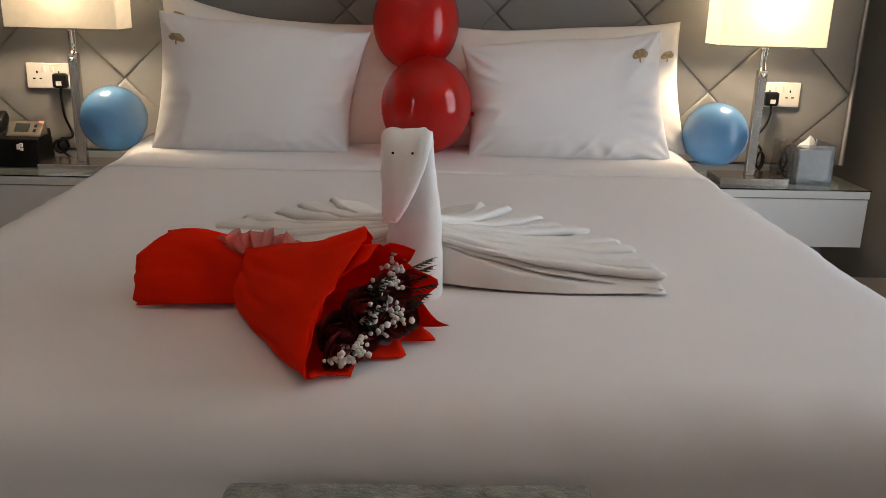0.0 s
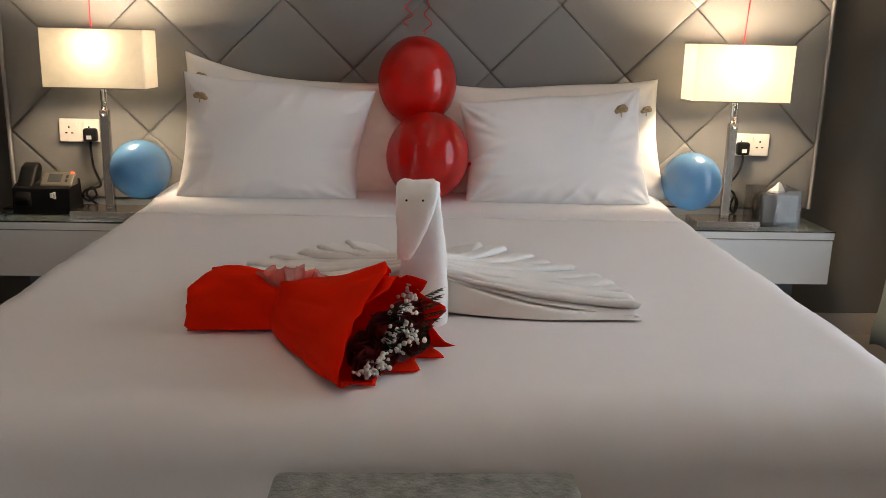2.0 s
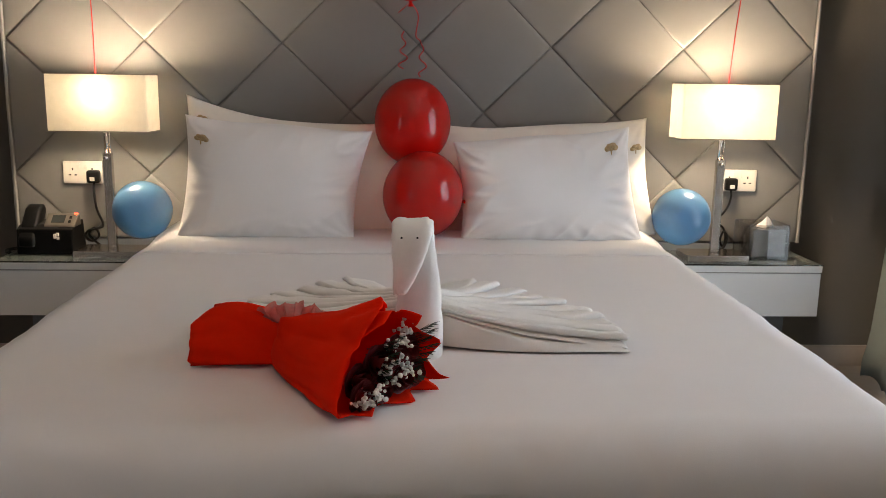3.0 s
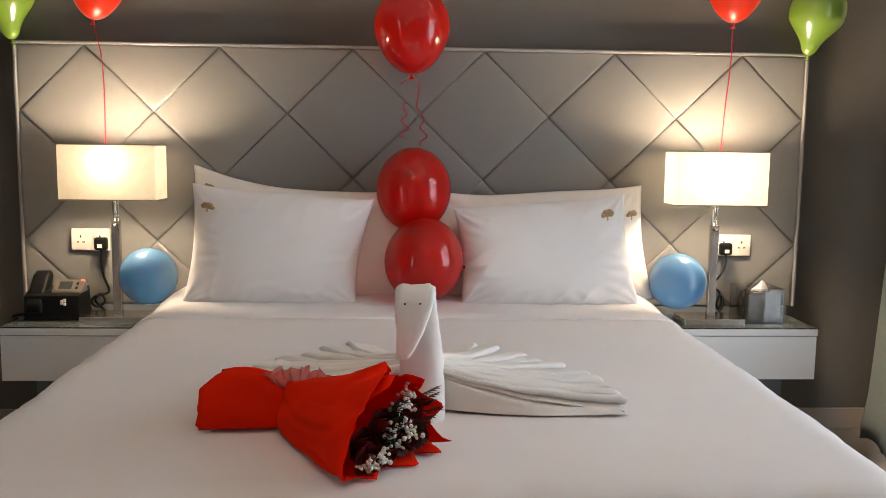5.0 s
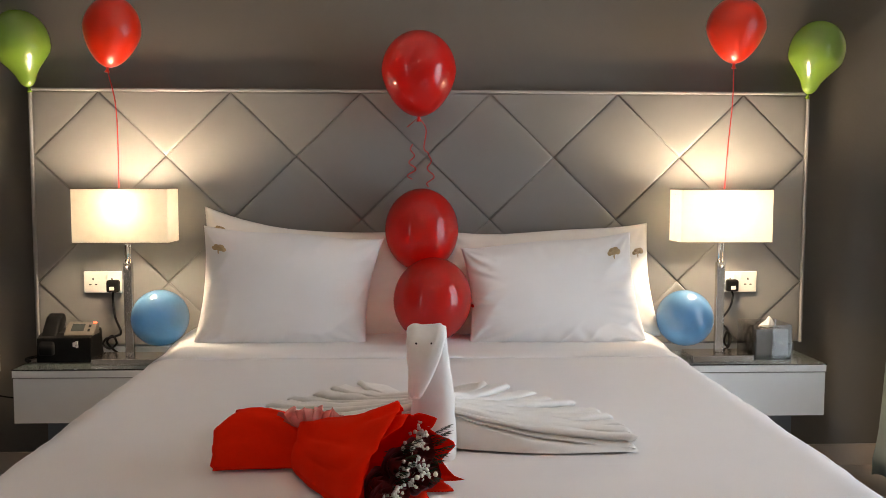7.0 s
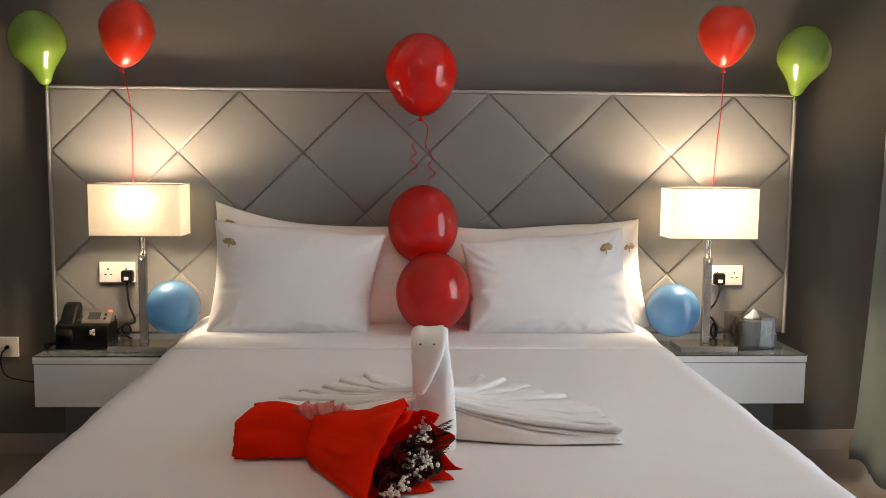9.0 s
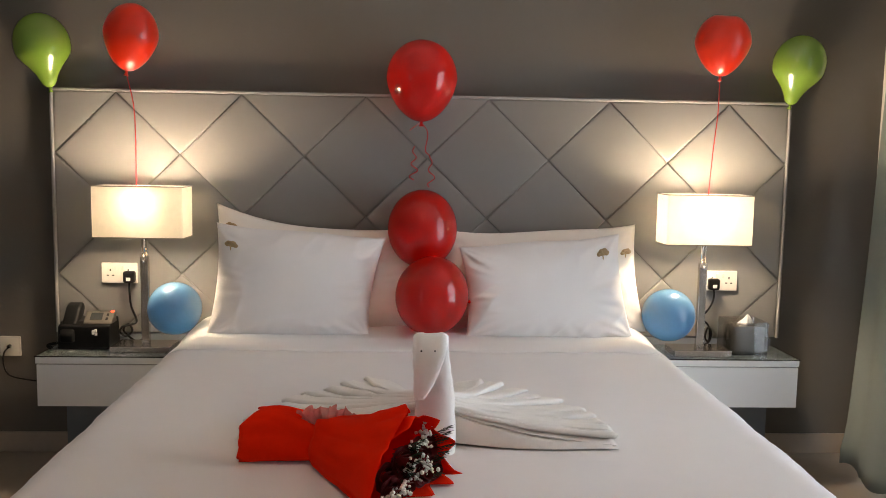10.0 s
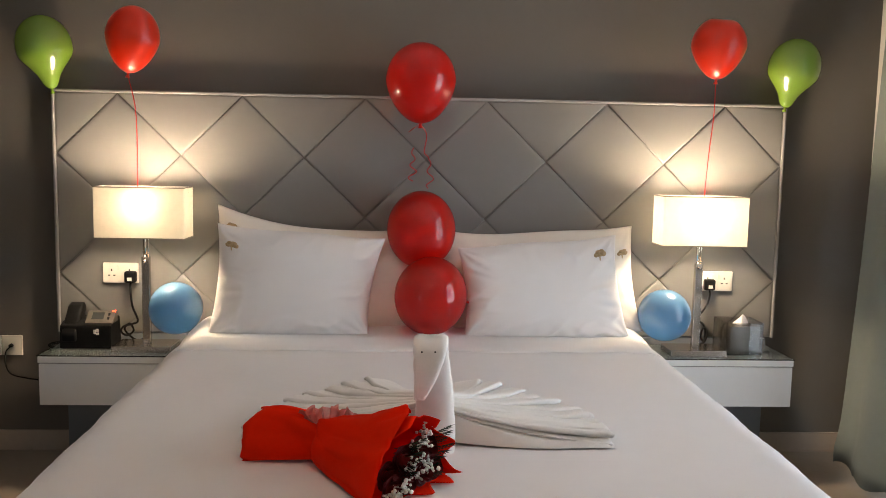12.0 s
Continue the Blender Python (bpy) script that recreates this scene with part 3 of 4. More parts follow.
balloon((-1.160, -0.20, 1.748), 0.103, 0.124, M_RED2, "bright red balloon floating over a lamp on a ribbon", 0.2, (0, 8, 0), 0, [(-1.155, -0.19, 1.45), (-1.158, -0.175, 1.14)])
balloon((1.163, -0.22, 1.770), 0.109, 0.118, M_RED2, "bright red two-lobed balloon floating over a lamp", 0.25, (0, 2, 0), 0.10, [(1.165, -0.20, 1.50), (1.160, -0.18, 1.34), (1.150, -0.175, 1.14)])
balloon((-1.556, -0.06, 1.726), 0.110, 0.124, M_GREEN, "lime green pear-shaped balloon at the headboard's corner", 0.0, (0, -9, 0), 0, None, 0.44)
balloon((1.552, -0.06, 1.714), 0.108, 0.122, M_GREEN, "lime green pear-shaped balloon at the headboard's corner", 0.0, (0, 10, 0), 0, None, 0.44)
balloon((-1.008, -0.20, 0.680), 0.107, 0.106, M_BLUE, "light blue balloon resting between nightstand and bed", 0.05, (110, 0, 30))
balloon((1.000, -0.20, 0.671), 0.109, 0.107, M_BLUE, "light blue balloon resting between nightstand and bed", 0.05, (110, 0, -30))


# ---- curtain ----
def fold_curtain(u, v):
    y = -0.17 - 0.62 * u
    z = 0.03 + 2.5 * v
    spread = 1 + 0.25 * (1 - v) ** 3
    x = 1.824 + 0.022 * spread * math.sin(u * 12 + 0.6 * math.sin(v * 3)) + 0.012 * noise.noise((u * 6, v * 3, 1)) - 0.035 * (1 - v) ** 2 + 0.06 * v - 0.014 * math.exp(-((v - 0.02) / 0.03) ** 2)
    return Vector((x, y, z + (0.012 * math.sin(u * 23) if v == 0 else 0)))


curt = thing("curtain", (1.82, -0.5, 2.5), "sage grey floor-length curtain drawn to the corner", "curtain")
part("fabric", thicken(grid(90, 40, fold_curtain), 0.004), M_CURTAIN, curt)
part("rail", box(1.79, 1.85, -2.5, -0.1, 2.53, 2.56, 0.004), M_WHITEPL, curt, "white curtain rail")

# ---- ottoman at the bed's foot ----
ott = thing("ottoman", (-0.016, -2.34, 0), "grey-green boucle ottoman pushed against the bed's foot", "ottoman")
part("cushion", box(-0.243, 0.213, -2.56, -2.105, 0.14, 0.517, 0.018, 4), M_BOUCLE, ott)
for lx in (-0.19, 0.16):
    for ly in (-2.51, -2.17):
        part("leg", tube([(lx, ly, 0), (lx, ly, 0.15)], 0.016, 10, lambda t: 0.7 + 0.4 * t), M_WOOD, ott)

# ---- ceiling light ----
cl = thing("ceiling_light", (-0.1, -2.4, CEIL), "small round frosted ceiling light, lit", "ceiling light")
ring = bmesh.new()
bmesh.ops.create_cone(ring, cap_ends=True, segments=32, radius1=0.10, radius2=0.11, depth=0.03, matrix=pose(-0.1, -2.4, CEIL - 0.016))
part("housing", ring, M_WHITEPL, cl, smooth=False)
dome = grid(32, 8, lambda u, v: Vector((-0.1 + 0.09 * math.cos(u * math.tau) * math.cos(v * 1.5), -2.4 + 0.09 * math.sin(u * math.tau) * math.cos(v * 1.5), CEIL - 0.032 - 0.035 * math.sin(v * 1.5))), close_u=True)
part("diffuser", dome, M_DIFFUSER, cl, "glowing frosted diffuser")

# ---- towel swan ----
swan = thing("towel_swan", (0, -1.5, TOP), "white terry towels folded into a swan on the duvet", "towel")
NECK = [  # place, half width, half thickness
    ((0.000, -1.575, 0.590), 0.052, 0.066), ((0.000, -1.578, 0.640), 0.051, 0.058), ((0.001, -1.580, 0.700), 0.046, 0.044), ((-0.002, -1.582, 0.760), 0.042, 0.034),
    ((-0.008, -1.588, 0.810), 0.040, 0.026), ((-0.011, -1.598, 0.842), 0.040, 0.020), ((-0.014, -1.622, 0.858), 0.041, 0.017), ((-0.016, -1.645, 0.842), 0.040, 0.017),
    ((-0.020, -1.654, 0.812), 0.035, 0.017), ((-0.027, -1.658, 0.775), 0.026, 0.016), ((-0.036, -1.661, 0.742), 0.016, 0.012), ((-0.040, -1.662, 0.731), 0.012, 0.008)]


def neck_surface():
    line = curve([(x, y, 0.59 + (z - 0.59) * 1.055) for (x, y, z), _, _ in NECK], 6)
    n = len(line)
    bm, rings, seg = bmesh.new(), [], 36
    for i, p in enumerate(line):
        k = i / (n - 1) * (len(NECK) - 1)
        j = min(int(k), len(NECK) - 2)
        w = NECK[j][1] + (NECK[j + 1][1] - NECK[j][1]) * (k - j)
        h = NECK[j][2] + (NECK[j + 1][2] - NECK[j][2]) * (k - j)
        d = (line[min(i + 1, n - 1)] - line[max(i - 1, 0)]).normalized()
        side = Vector((1, 0, 0))
        out = side.cross(d).normalized()
        bend = math.exp(-((k - 6.0) / 1.3) ** 2)
        ring = []
        for q in range(seg):
            a = q * math.tau / seg
            c, s = math.cos(a), math.sin(a)
            c2, s2 = math.copysign(abs(c) ** 0.8, c), math.copysign(abs(s) ** 0.8, s)
            dip = 0.35 * bend * math.exp(-(c / 0.4) ** 2)
            ring.append(bm.verts.new(p + side * w * c2 + out * h * s2 * (1 - dip) + Vector((0.0012, 0.0012, 0.001)) * noise.noise(Vector((c * 3, s * 3, k * 2))) * 2))
        rings.append(ring)
    for r0, r1 in zip(rings, rings[1:]):
        for q in range(seg):
            bm.faces.new((r0[q], r0[(q + 1) % seg], r1[(q + 1) % seg], r1[q]))
    bm.faces.new(rings[-1])
    bm.faces.new(rings[0])
    bmesh.ops.recalc_face_normals(bm, faces=bm.faces[:])
    return bm


part("neck", neck_surface(), M_TOWEL, swan)
for ex in (-0.036, -0.005):
    eye = bmesh.new()
    bmesh.ops.create_uvsphere(eye, u_segments=10, v_segments=8, radius=0.0024, matrix=pose(ex, -1.6625, 0.8518))
    part("eye", eye, M_BLACK, swan, "tiny black pin head")


def pleat(cx, cy, angle, reach, half, thick, tilt, mirror, seed, last):
    """One flat fold of towel from the neck outwards, its front edge lifted on the fold before it."""
    seg, n = 20, 22
    bm, rings = bmesh.new(), []
    for j in range(n + 1):
        w = j / n
        r = 0.02 + (reach - 0.02) * w
        a = radians(angle) + 0.03 * noise.noise((w * 2.2, seed, 0.7))
        out, side = Vector((mirror * math.cos(a), math.sin(a), 0)), Vector((mirror * math.sin(a), -math.cos(a), 0))
        b = half * (0.30 + 0.70 * w ** 0.7) * (1 + 0.10 * noise.noise((w * 3, seed, 2)))
        th = thick * (0.75 + 0.25 * w) * (1 + 0.25 * noise.noise((w * 4, seed, 5)))
        if w > 0.96:
            th, r = th * (0.62 if j == n else 0.93), r - (0.004 if j == n else 0)
        lean = tilt * (0.9 + 0.1 * w) + 0.06 * noise.noise((w * 2.5, seed, 9))
        rise = 0.075 * (1 - w) ** 1.7 + last * 0.020 * (1 - w)
        zc = TOP + 0.003 + rise + th + b * abs(math.sin(lean)) * 0.95
        ring = []
        for q in range(seg):
            c, t = math.cos(q * math.tau / seg), math.sin(q * math.tau / seg)
            u, v = b * math.copysign(abs(c) ** 0.8, c), th * math.copysign(abs(t) ** 0.7, t)
            v += 0.003 * noise.noise((u * 60, w * 7, seed)) + 0.0025 * math.sin(u * 160 + seed) * (t > 0)
            p = Vector((cx, cy, 0)) + out * (r + 0.006 * noise.noise((c * 2, t, seed)) * (w > 0.9)) + side * (u * math.cos(lean) - v * math.sin(lean))
            p.z = max(TOP - 0.002, zc + u * math.sin(lean) + v * math.cos(lean))
            ring.append(bm.verts.new(p))
        rings.append(ring)
    for r0, r1 in zip(rings, rings[1:]):
        for q in range(seg):
            bm.faces.new((r0[q], r0[(q + 1) % seg], r1[(q + 1) % seg], r1[q]))
    bm.faces.new(rings[-1])
    bm.faces.new(rings[0])
    bmesh.ops.recalc_face_normals(bm, faces=bm.faces[:])
    return bm


def wing(cx, cy, a0, a1, reach_x, reach_y, pleats, seed, mirror):
    """A fan of folds that lie one upon the other, from the front one flat on the bed to the back."""
    rng = random.Random(seed)

    def under(u, v):
        edge = u < 0.01 or u > 0.99 or v > 0.99
        a = radians(a0 - 5 + (a1 - a0 + 2) * u)
        r = 0.02 + (math.hypot(reach_x * math.cos(a), reach_y * math.sin(a)) - 0.016) * v
        front = smoothstep(0.12, 0.0, u)
        z = TOP + 0.012 + 0.010 * smoothstep(0.3, 0.7, u) + 0.075 * (1 - v) ** (1.7 + 1.6 * front) + 0.003 * noise.noise((u * 9, v * 5, seed))
        return Vector((cx + mirror * r * math.cos(a), cy + r * math.sin(a) - 0.028 * front * math.sin(math.pi * min(1, v * 1.1)), TOP + 0.0005 if edge else z))

    first = part("wing", grid(48, 24, under), M_TOWEL, swan, "pleated towel fanned out as a wing")
    part("pleat", pleat(cx, cy, a0, reach_x, 0.030, 0.005, -0.06, mirror, seed, 0), M_TOWEL, first)
    for k in range(pleats):
        t = (k + 0.6) / pleats
        a = a0 + (a1 - a0) * t ** 1.2 + rng.uniform(-1.2, 1.2)
        reach = math.hypot(reach_x * math.cos(radians(a)), reach_y * math.sin(radians(a))) * rng.uniform(0.965, 1.015)
        part("pleat", pleat(cx, cy, a, reach, 0.040 + 0.018 * t + 0.005 * rng.random(), 0.0095 + 0.003 * rng.random(), 0.15 + 0.12 * t, mirror, seed + k * 1.7, t), M_TOWEL, first)


wing(0.000, -1.545, -2, 78, 0.445, 0.43, 11, 2, 1)
wing(-0.010, -1.535, 4, 78, 0.47, 0.46, 9, 5, -1)
swan.location += Vector((-0.014, -0.049, 0.006))


# ---- bouquet ----
bouquet = thing("bouquet", (-0.2, -1.7, TOP), "flower bouquet in bright red wrapping lying on the duvet", "bouquet")
W, C, T = Vector((-0.275, -1.640, 0)), Vector((-0.070, -1.824, 0)), Vector((-0.440, -1.615, 0))
AX = (C - W).normalized()
H = Vector((-AX.y, AX.x, 0))


def saw(x):
    return abs((x % 1.0) * 2 - 1)


def section(a, rv):
    """Height over the bed round a wrapping that lies flat on it."""
    s = math.sin(a)
    return rv * (0.30 + 1.65 * s) if s > 0 else rv * 0.30 * (1 - abs(s) ** 0.4)


def cone(s, a, grow=1.0, up=0.0):
    rh, rv = (0.040 + 0.104 * max(0, s) ** 0.7) * grow, (0.046 + 0.026 * max(0, s)) * grow
    p = W + (C - W) * s
    ruck = 1 + 0.05 * math.sin(a * 7 + 2.5 * s) * (1 - 0.6 * s) + 0.05 * noise.noise((a * 2, s * 4, grow * 5)) - 0.045 * max(0, 1 - abs(noise.noise((a * 2.3, s * 1.1, grow * 9))) * 5) + 0.008 * noise.noise((a * 7, s * 9, 2))
    rh *= 0.66 if math.cos(a) > 0 else 1.0
    return p + H * rh * math.cos(a) * ruck + Vector((0, 0, TOP + 0.003 + section(a, rv * ruck) + up))


def inner_sheet(u, v):
    a = u * math.tau
    far = 0.5 + 0.5 * math.cos(a)
    under = max(0, -math.sin(a)) ** 0.6
    rim = 1.0 + 0.07 * far + 0.08 * (1 - far) + 0.07 * under + 0.17 * (saw(u * 9 + 0.3) - 0.4) * (0.35 + 0.65 * max(far, under))
    return cone(v * rim, a, 1.0 + 0.06 * v * v)


def outer_sheet(u, v):
    a = radians(38) + u * radians(222)
    rim = 1.0 - 0.40 * smoothstep(0.35, 0.0, u) * (0.6 + 0.6 * saw(u * 9)) + 0.05 * math.sin(u * 5) + 0.16 * smoothstep(0.25, 0.65, u)
    tip = 0.024 * smoothstep(0.45, 0.12, u) * v ** 2 * (0.4 + 0.6 * saw(u * 7 + 0.4))
    return cone(v * rim, a, 1.055 + 0.05 * v * v, tip)


def tail_sheet(u, v):
    a = u * math.tau
    end = 0.86 + 0.13 * abs(math.cos(a)) - 0.10 * max(0, -math.sin(a)) + 0.10 * saw(u * 5 + 0.2) * (1 if math.sin(a) > 0 else 0.3) + 0.04 * noise.noise((a * 3, 1, 1))
    s = v * end
    p = W + (T - W) * s
    side = Vector((0.25, 0.97, 0))
    rh, rv = 0.036 + 0.046 * s ** 0.8, 0.041 + 0.018 * math.sin(s * 2.4)
    ruck = 1 + 0.07 * math.sin(a * 6 + s * 3) * (1 - s) + 0.07 * noise.noise((a * 1.5, s * 3, 3)) - 0.05 * max(0, 1 - abs(noise.noise((a * 2.3, s * 1.3, 7))) * 5)
    return p + side * rh * math.cos(a) * ruck + Vector((0, 0, TOP + 0.003 + section(a, rv * ruck)))


part("wrapping", thicken(grid(96, 24, inner_sheet, close_u=True), 0.0012), M_PAPER, bouquet, "inner red wrapping sheet with jagged corners")
part("wrapping", thicken(grid(80, 20, outer_sheet), 0.0012), M_PAPER, bouquet, "outer red wrapping sheet")
part("tail", thicken(grid(72, 14, tail_sheet, close_u=True), 0.0012), M_PAPER, bouquet, "gathered red wrapping round the stems")


def puff(u, v, k):
    a = (u - 0.5) * 2.0 + k * 0.9
    r = 0.012 + 0.056 * v
    return Vector((W.x + 0.008 + 0.02 * k + r * math.sin(a) + 0.004 * math.sin(u * 40), W.y + 0.012 * math.sin(u * 26 + k) * v - 0.01, TOP + 0.062 + r * math.cos(a) * 0.9 + 0.004 * math.sin(u * 33)))


for k in (-1, 0, 1):
    part("tulle_bow", thicken(grid(40, 6, lambda u, v: puff(u, v, k)), 0.0006), M_TULLE, bouquet, "crumpled pink-red tulle tied at the waist")


def mouth(h, v, s=0.9):
    return W + (C - W) * s + H * h + Vector((0, 0, TOP + 0.056 + v))


def rose(at, size, seed):
    bm = bmesh.new()
    for layer in range(4):
        rad = size * (0.35 + 0.22 * layer)
        for k in range(3 + layer):
            a0 = k * math.tau / (3 + layer) + layer * 0.9 + seed

            def f(u, v):
                a = a0 + (u - 0.5) * 2.4
                r = rad * (0.5 + 0.6 * v ** 0.6) * (1 - 0.12 * abs(2 * u - 1))
                return at + H * r * math.cos(a) + Vector((0, 0, r * math.sin(a))) + AX * (size * (0.9 - 0.25 * layer) * v + size * 0.10 * abs(2 * u - 1) * v)
            join(bm, grid(8, 5, f))
    return bm


for k, (h, v, s) in enumerate(((-0.085, -0.008, 1.0), (-0.045, 0.018, 1.02), (-0.05, -0.028, 1.06), (0.0, 0.026, 1.02), (0.005, -0.018, 1.06), (0.04, 0.022, 1.0), (0.045, -0.022, 1.04), (-0.095, -0.030, 1.08))):
    part("rose", rose(mouth(h, v, s), 0.030, k * 1.3), M_ROSE, bouquet, "dark red rose")

rng = random.Random(5)
for h, v, s, n in ((0.038, 0.056, 0.95, 16), (0.020, 0.040, 0.99, 24), (0.006, 0.016, 1.03, 18), (-0.035, 0.004, 1.06, 22), (0.004, -0.006, 1.06, 18), (-0.010, -0.022, 1.06, 10), (-0.112, -0.032, 1.10, 22), (-0.090, -0.026, 1.12, 22), (-0.070, -0.026, 1.12, 10), (-0.010, 0.050, 1.02, 10)):
    bm = bmesh.new()
    for i in range(n):
        q = mouth(h, v, s + 0.055) + Vector((rng.gauss(0, 0.008), rng.gauss(0, 0.008), rng.gauss(0, 0.008)))
        r = rng.uniform(0.0026, 0.0050)
        b = bmesh.new()
        bmesh.ops.create_icosphere(b, subdivisions=2, radius=r)
        for vert in b.verts:
            vert.co *= 1 + 0.25 * noise.noise(vert.co * 900 + Vector((i, 0, 0)))
        join(bm, b, Matrix.Translation(q))
    part("babys_breath", bm, M_GYPSO, bouquet, "sprig of tiny white blossoms")
for k in range(18):
    t = 0.1 + 0.9 * k / 17
    start = mouth(0.07 - 0.10 * (k % 2) - 0.03 * t, 0.046 - 0.088 * t, 0.92)
    way = (AX * 0.9 + H * (0.45 - 0.7 * t + rng.uniform(-0.1, 0.1)) + Vector((0, 0, 0.30 - 0.45 * t))).normalized()
    n = Vector((0, 0, 1)).cross(way).normalized()
    length = rng.uniform(0.042, 0.062)
    stem = [start + way * length * i / 8 + Vector((0, 0, 0.012 * (i / 8) ** 2)) for i in range(9)]
    for p in stem:
        p.z = max(p.z, TOP + 0.004)
    bm = tube(stem, 0.0012, 5, lambda q: 1 - 0.7 * q)
    for i in range(1, 9):
        for side in (-1, 1):
            tip = stem[i] + way * 0.022 + n * side * 0.017 * (1.15 - i / 9) + Vector((0, 0, 0.002 * side))
            mid = (stem[i] + tip) / 2
            vs = [bm.verts.new(p) for p in (stem[i], mid + n * 0.0026 + Vector((0, 0, 0.0006)), tip, mid - n * 0.0026 - Vector((0, 0, 0.0006)))]
            bm.faces.new(vs)
    part("fern_frond", bm, M_LEAF, bouquet, "dark green fern frond")
bouquet.location += Vector((0.0, -0.052, 0))


# ---- sockets, plugs and cables ----
def socket_plate(x, z, w, holes, y, label):
    ob = thing("wall_socket", (x, y, z), label, "socket")
    part("plate", box(x - w / 2, x + w / 2, y - 0.010, y, z - 0.043, z + 0.043, 0.003), M_WHITEPL, ob)
    for hx in holes:
        for dx, dz, a, b in ((0, 0.012, 0.0025, 0.0045), (-0.011, -0.010, 0.0045, 0.0022), (0.011, -0.010, 0.0045, 0.0022)):
            part("pin_hole", box(x + hx + dx - a, x + hx + dx + a, y - 0.0108, y - 0.009, z + dz - b, z + dz + b), M_BLACK, ob, smooth=False)
        if len(holes) > 1:
            side = 0.023 if hx < 0 else -0.023
            part("switch", box(x + hx + side - 0.006, x + hx + side + 0.006, y - 0.0135, y - 0.009, z + 0.012, z + 0.032, 0.0015), M_WHITEPL, ob)
    return ob


socket_plate(-1.285, 0.795, 0.147, (-0.037, 0.037), -0.006, "white double wall socket set in the headboard")
socket_plate(1.281, 0.790, 0.147, (-0.037, 0.037), -0.006, "white double wall socket set in the headboard")
socket_plate(-1.770, 0.466, 0.086, (), 0.05, "white single outlet low on the wall")
socket_plate(-1.860, 0.466, 0.086, (), 0.05, "white single outlet low on the wall")


def plug(x, z, points, label):
    ob = thing("plug", (x, -0.03, z), label, "plug")
    y = -0.0165
    bm = box(x - 0.024, x + 0.024, y - 0.034, y, z - 0.026, z + 0.024, 0.012, 4)
    part("body", bm, M_BLACK, ob)
    part("sticker", box(x - 0.009, x + 0.009, y - 0.0350, y - 0.0338, z - 0.016, z - 0.002), M_WHITEPL, ob, "small white sticker", smooth=False)
    part("cable", tube(curve([(x, y - 0.018, z - 0.022), *points], 8), 0.0044, 8), M_RUBBER, ob, "thin black cable")


plug(-1.238, 0.782, [(-1.236, -0.045, 0.73), (-1.228, -0.05, 0.66), (-1.205, -0.055, 0.60), (-1.225, -0.06, 0.585), (-1.262, -0.06, 0.575), (-1.275, -0.055, 0.55), (-1.25, -0.055, 0.535), (-1.225, -0.05, 0.555), (-1.24, -0.05, 0.585), (-1.262, -0.05, 0.56), (-1.235, -0.045, 0.525), (-1.20, -0.06, 0.515), (-1.16, -0.07, 0.535)], "black three-pin plug with cable hanging from the socket")
plug(1.246, 0.778, [(1.246, -0.045, 0.735), (1.238, -0.05, 0.70), (1.216, -0.055, 0.665), (1.19, -0.05, 0.63), (1.222, -0.05, 0.605), (1.234, -0.05, 0.565), (1.228, -0.05, 0.53), (1.213, -0.05, 0.55), (1.222, -0.055, 0.59), (1.238, -0.055, 0.57), (1.226, -0.055, 0.525), (1.17, -0.06, 0.512), (1.09, -0.06, 0.512)], "black three-pin plug with cable hanging from the socket")
wire = tagged(part("power_cable", tube(curve([(-1.775, 0.036, 0.462), (-1.79, 0.025, 0.44), (-1.792, 0.022, 0.39), (-1.77, 0.022, 0.345), (-1.70, 0.024, 0.325), (-1.60, 0.025, 0.312), (-1.51, -0.01, 0.300)], 8), 0.0032, 8), M_RUBBER), "black cable from the wall outlet to the nightstand", "cable")
cap = bmesh.new()
bmesh.ops.create_cone(cap, cap_ends=True, segments=14, radius1=0.009, radius2=0.007, depth=0.016, matrix=pose(-1.772, 0.033, 0.466, 90))
tagged(part("connector", cap, M_BLACK), "small round black connector in the outlet", "connector")

# ---- telephone ----
phone = thing("telephone", (-1.39, -0.13, DESK), "black desk telephone with grey display panel and red light", "telephone")


def wedge(x0, x1, profile, bevel=0.004):
    bm = bmesh.new()
    a = [bm.verts.new((x0, y, z)) for y, z in profile]
    b = [bm.verts.new((x1, y, z)) for y, z in profile]
    bm.faces.new(a)
    bm.faces.new(list(reversed(b)))
    for k in range(len(a)):
        bm.faces.new((a[k], b[k], b[(k + 1) % len(a)], a[(k + 1) % len(a)]))
    bmesh.ops.recalc_face_normals(bm, faces=bm.faces[:])
    bmesh.ops.bevel(bm, geom=bm.edges[:], offset=bevel, segments=2, profile=0.6, affect='EDGES')
    return bm


part("body", wedge(-1.482, -1.278, [(-0.180, 0.505), (-0.172, 0.598), (-0.140, 0.612), (-0.06, 0.622), (-0.04, 0.505)]), M_BLACK, phone, smooth=False)
panel = part("display_panel", wedge(-1.388, -1.275, [(-0.155, 0.604), (-0.153, 0.611), (-0.108, 0.650), (-0.098, 0.646), (-0.09, 0.606)], 0.003), M_GREYPL, phone, "tilted grey display panel", smooth=False)


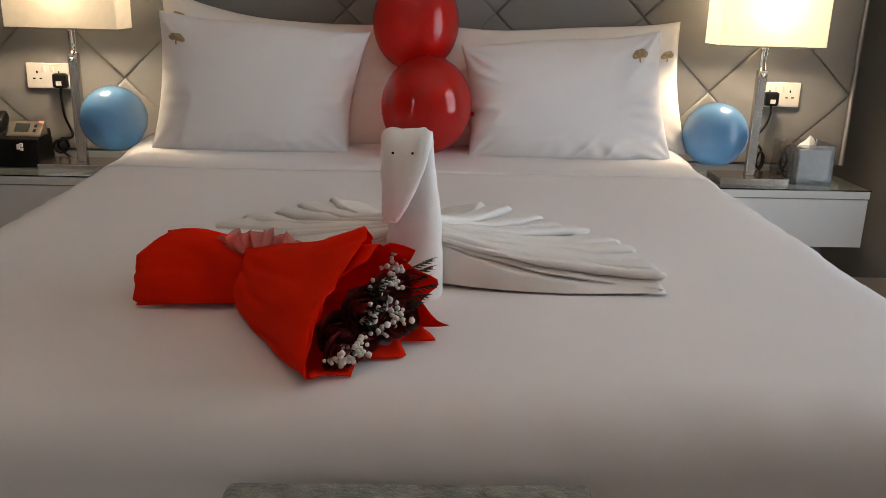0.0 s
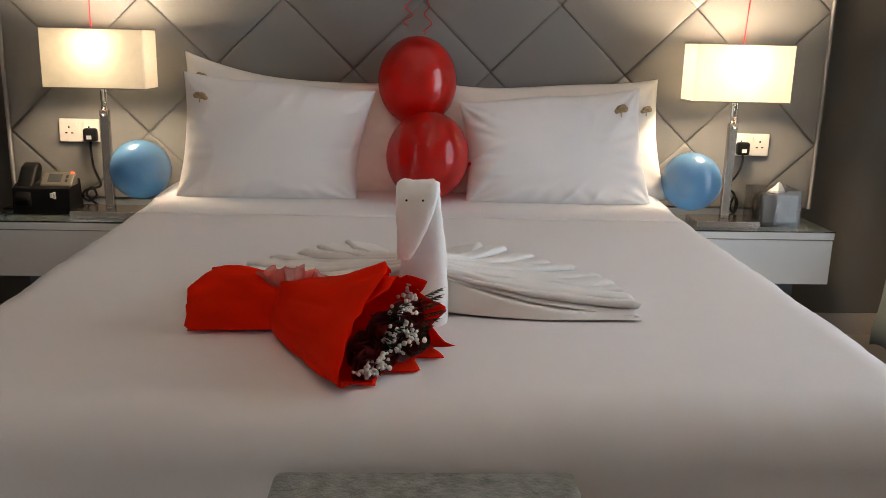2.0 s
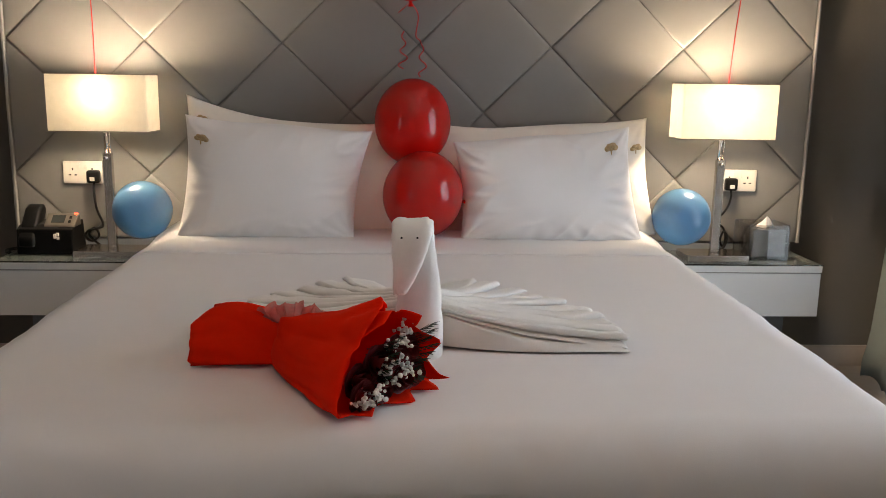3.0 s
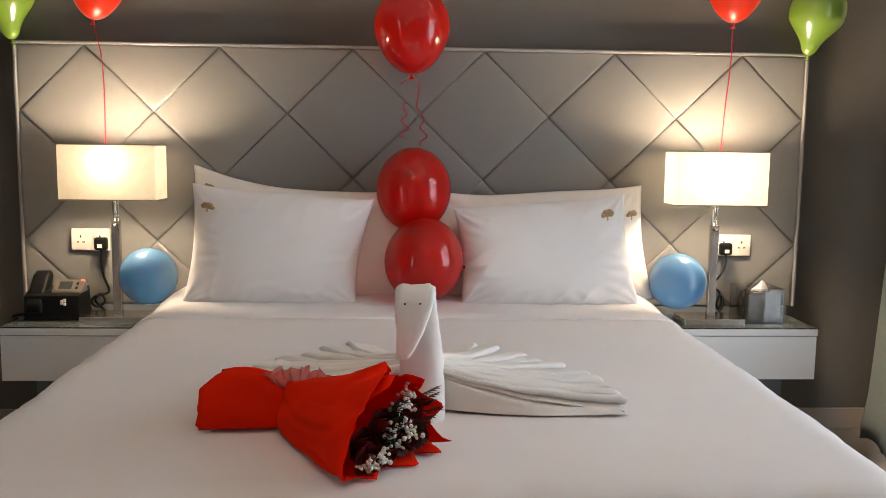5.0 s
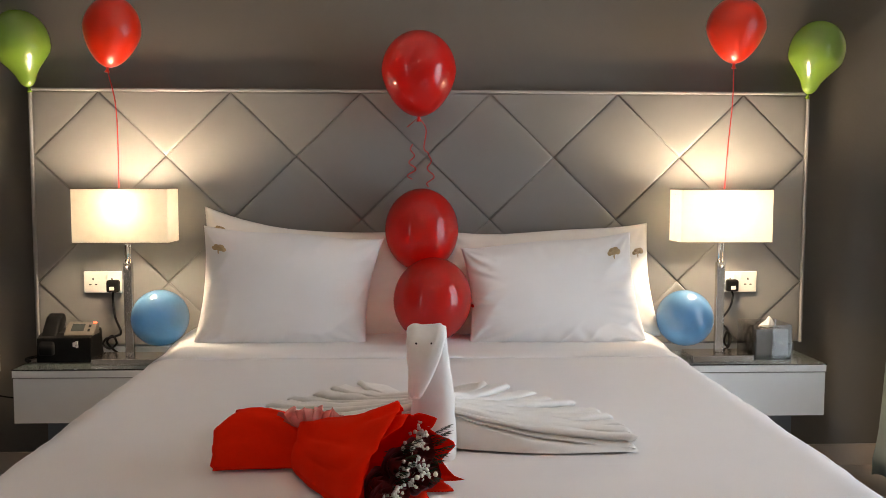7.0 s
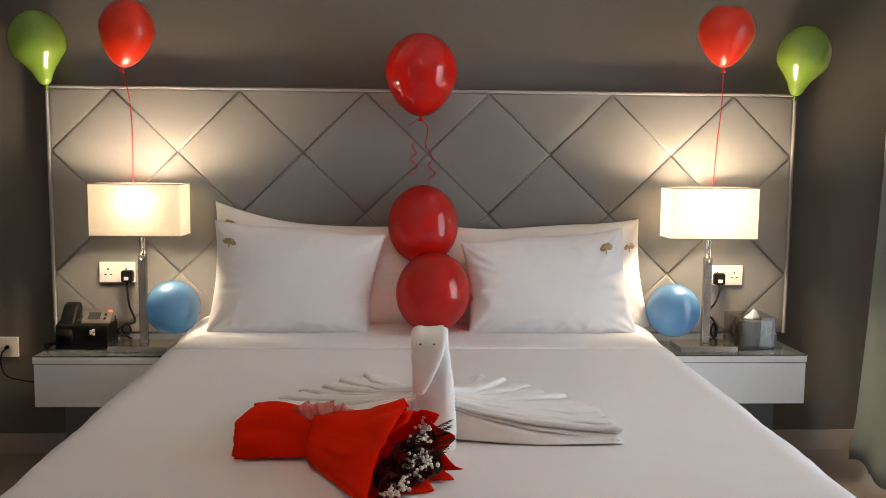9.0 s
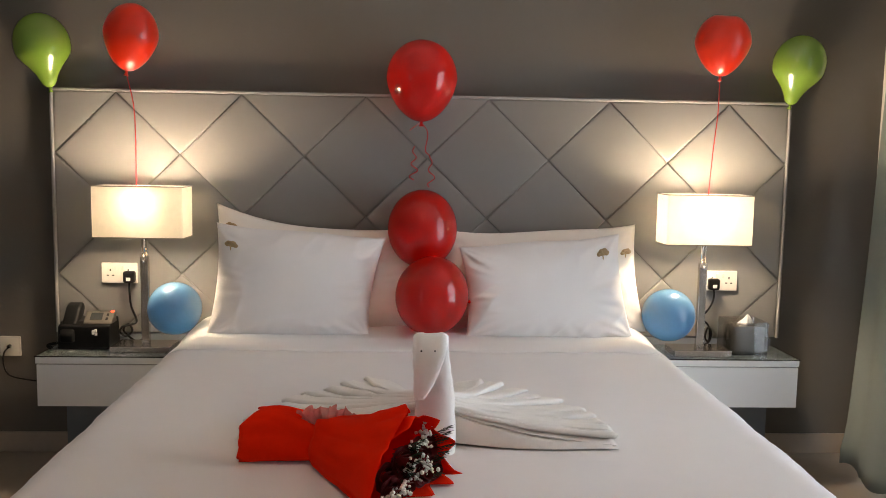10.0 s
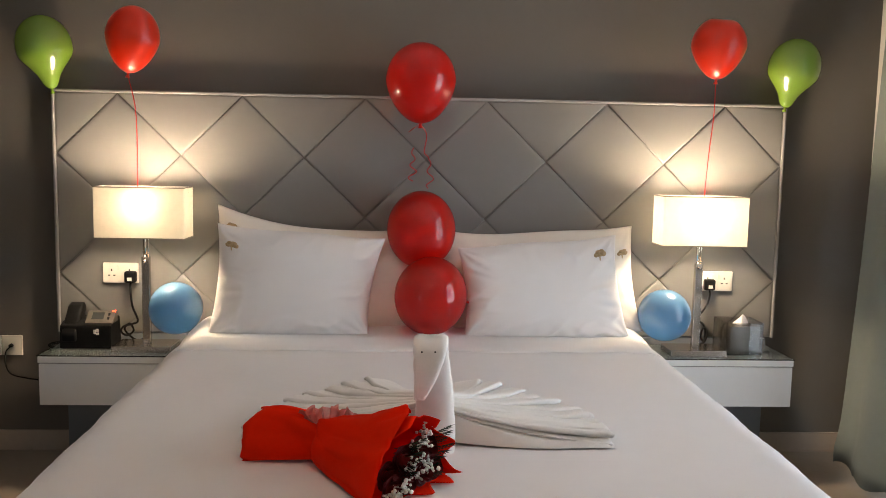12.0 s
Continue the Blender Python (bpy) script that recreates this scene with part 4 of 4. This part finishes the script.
def on_panel(name, x0, x1, v0, v1, h, material, label=""):
    """A flat piece lying on the slope of the display panel."""
    p0, p1 = Vector((0, -0.153, 0.611)), Vector((0, -0.108, 0.650))
    up = Vector((0, -(p1 - p0).z, (p1 - p0).y)).normalized()
    bm = bmesh.new()
    q = []
    for hh in (-0.001, h):
        q.append([bm.verts.new(Vector((x, 0, 0)) + p0 + (p1 - p0) * v + up * hh) for x, v in ((x0, v0), (x1, v0), (x1, v1), (x0, v1))])
    bm.faces.new(q[1])
    for k in range(4):
        bm.faces.new((q[0][k], q[0][(k + 1) % 4], q[1][(k + 1) % 4], q[1][k]))
    bmesh.ops.recalc_face_normals(bm, faces=bm.faces[:])
    return part(name, bm, material, panel, label, smooth=False)


on_panel("display", -1.366, -1.318, 0.22, 0.82, 0.0012, M_LCD, "dark display window")
on_panel("button", -1.303, -1.294, 0.55, 0.75, 0.002, M_BLACK)
on_panel("button", -1.303, -1.294, 0.2, 0.4, 0.002, M_BLACK)
on_panel("indicator_light", -1.290, -1.277, 0.88, 0.99, 0.003, M_LED, "glowing red message light")
part("handset", wedge(-1.474, -1.414, [(-0.186, 0.53), (-0.190, 0.565), (-0.150, 0.615), (-0.105, 0.668), (-0.070, 0.682), (-0.05, 0.655), (-0.09, 0.60), (-0.14, 0.55)], 0.010), M_BLACK, phone, "black handset in its cradle")
for x0, x1, z0, z1 in ((-1.345, -1.337, 0.566, 0.582), (-1.335, -1.327, 0.574, 0.586), (-1.334, -1.326, 0.562, 0.571)):
    part("mark", box(x0, x1, -0.1812, -0.1730, z0, z1), M_WHITEPL, phone, "small pale square mark", smooth=False)
coil = [( -1.50 - 0.03 * math.sin(i / 90 * 3.0) + 0.006 * math.cos(i * 1.2), -0.20 + 0.10 * i / 90 + 0.006 * math.sin(i * 1.2) * 0.6, DESK + 0.011 + 0.004 * math.sin(i * 1.2)) for i in range(90)]
part("coiled_cord", tube(coil, 0.0022, 5), M_RUBBER, phone, "coiled black handset cord")

# ---- tissue box ----
tis = thing("tissue_box", (1.36, -0.12, DESK), "smoky grey mirrored tissue box with a white tissue on the nightstand", "tissue box")
for x0, x1, y0, y1 in ((1.268, 1.424, -0.200, -0.196), (1.268, 1.424, -0.054, -0.050), (1.268, 1.272, -0.1958, -0.0542), (1.420, 1.424, -0.1958, -0.0542)):
    part("side", box(x0, x1, y0, y1, DESK, 0.640), M_SMOKE, tis, "smoky clear acrylic side", smooth=False)
part("cover", box(1.288, 1.417, -0.186, -0.062, DESK + 0.012, 0.622, 0.003), M_SMOKEBOX, tis, "grey mirrored inner box", smooth=False)
part("base", box(1.2725, 1.4195, -0.1955, -0.0545, DESK, DESK + 0.006), M_SMOKE, tis, smooth=False)
part("opening", box(1.325, 1.395, -0.150, -0.100, 0.6215, 0.6235), M_BLACK, tis, "dark slot on top", smooth=False)


def tuft(u, v):
    a = u * math.tau
    r = 0.028 * (1 - v) ** 0.6 * (1 + 0.35 * math.sin(3 * a + 1) + 0.15 * math.sin(7 * a))
    return Vector((1.352 + r * math.cos(a) + 0.012 * v, -0.125 + 0.7 * r * math.sin(a), 0.622 + 0.036 * v * (1 + 0.2 * math.sin(2 * a))))


part("tissue", grid(36, 10, tuft, close_u=True), M_TISSUE, tis, "crumpled white tissue sticking out")

# ---- floor tiles ----
tile_mesh = mesh_of("tile", box(0.0015, 0.5985, 0.0015, 0.5985, -0.006, 0.0, 0.0012, 1), M_FLOOR, False)
for i in range(8):
    for j in range(9):
        t = new("tile", tile_mesh)
        t.parent = floor
        t.location = (XW + 0.6 * i, YS + 0.6 * j + 0.05, 0)
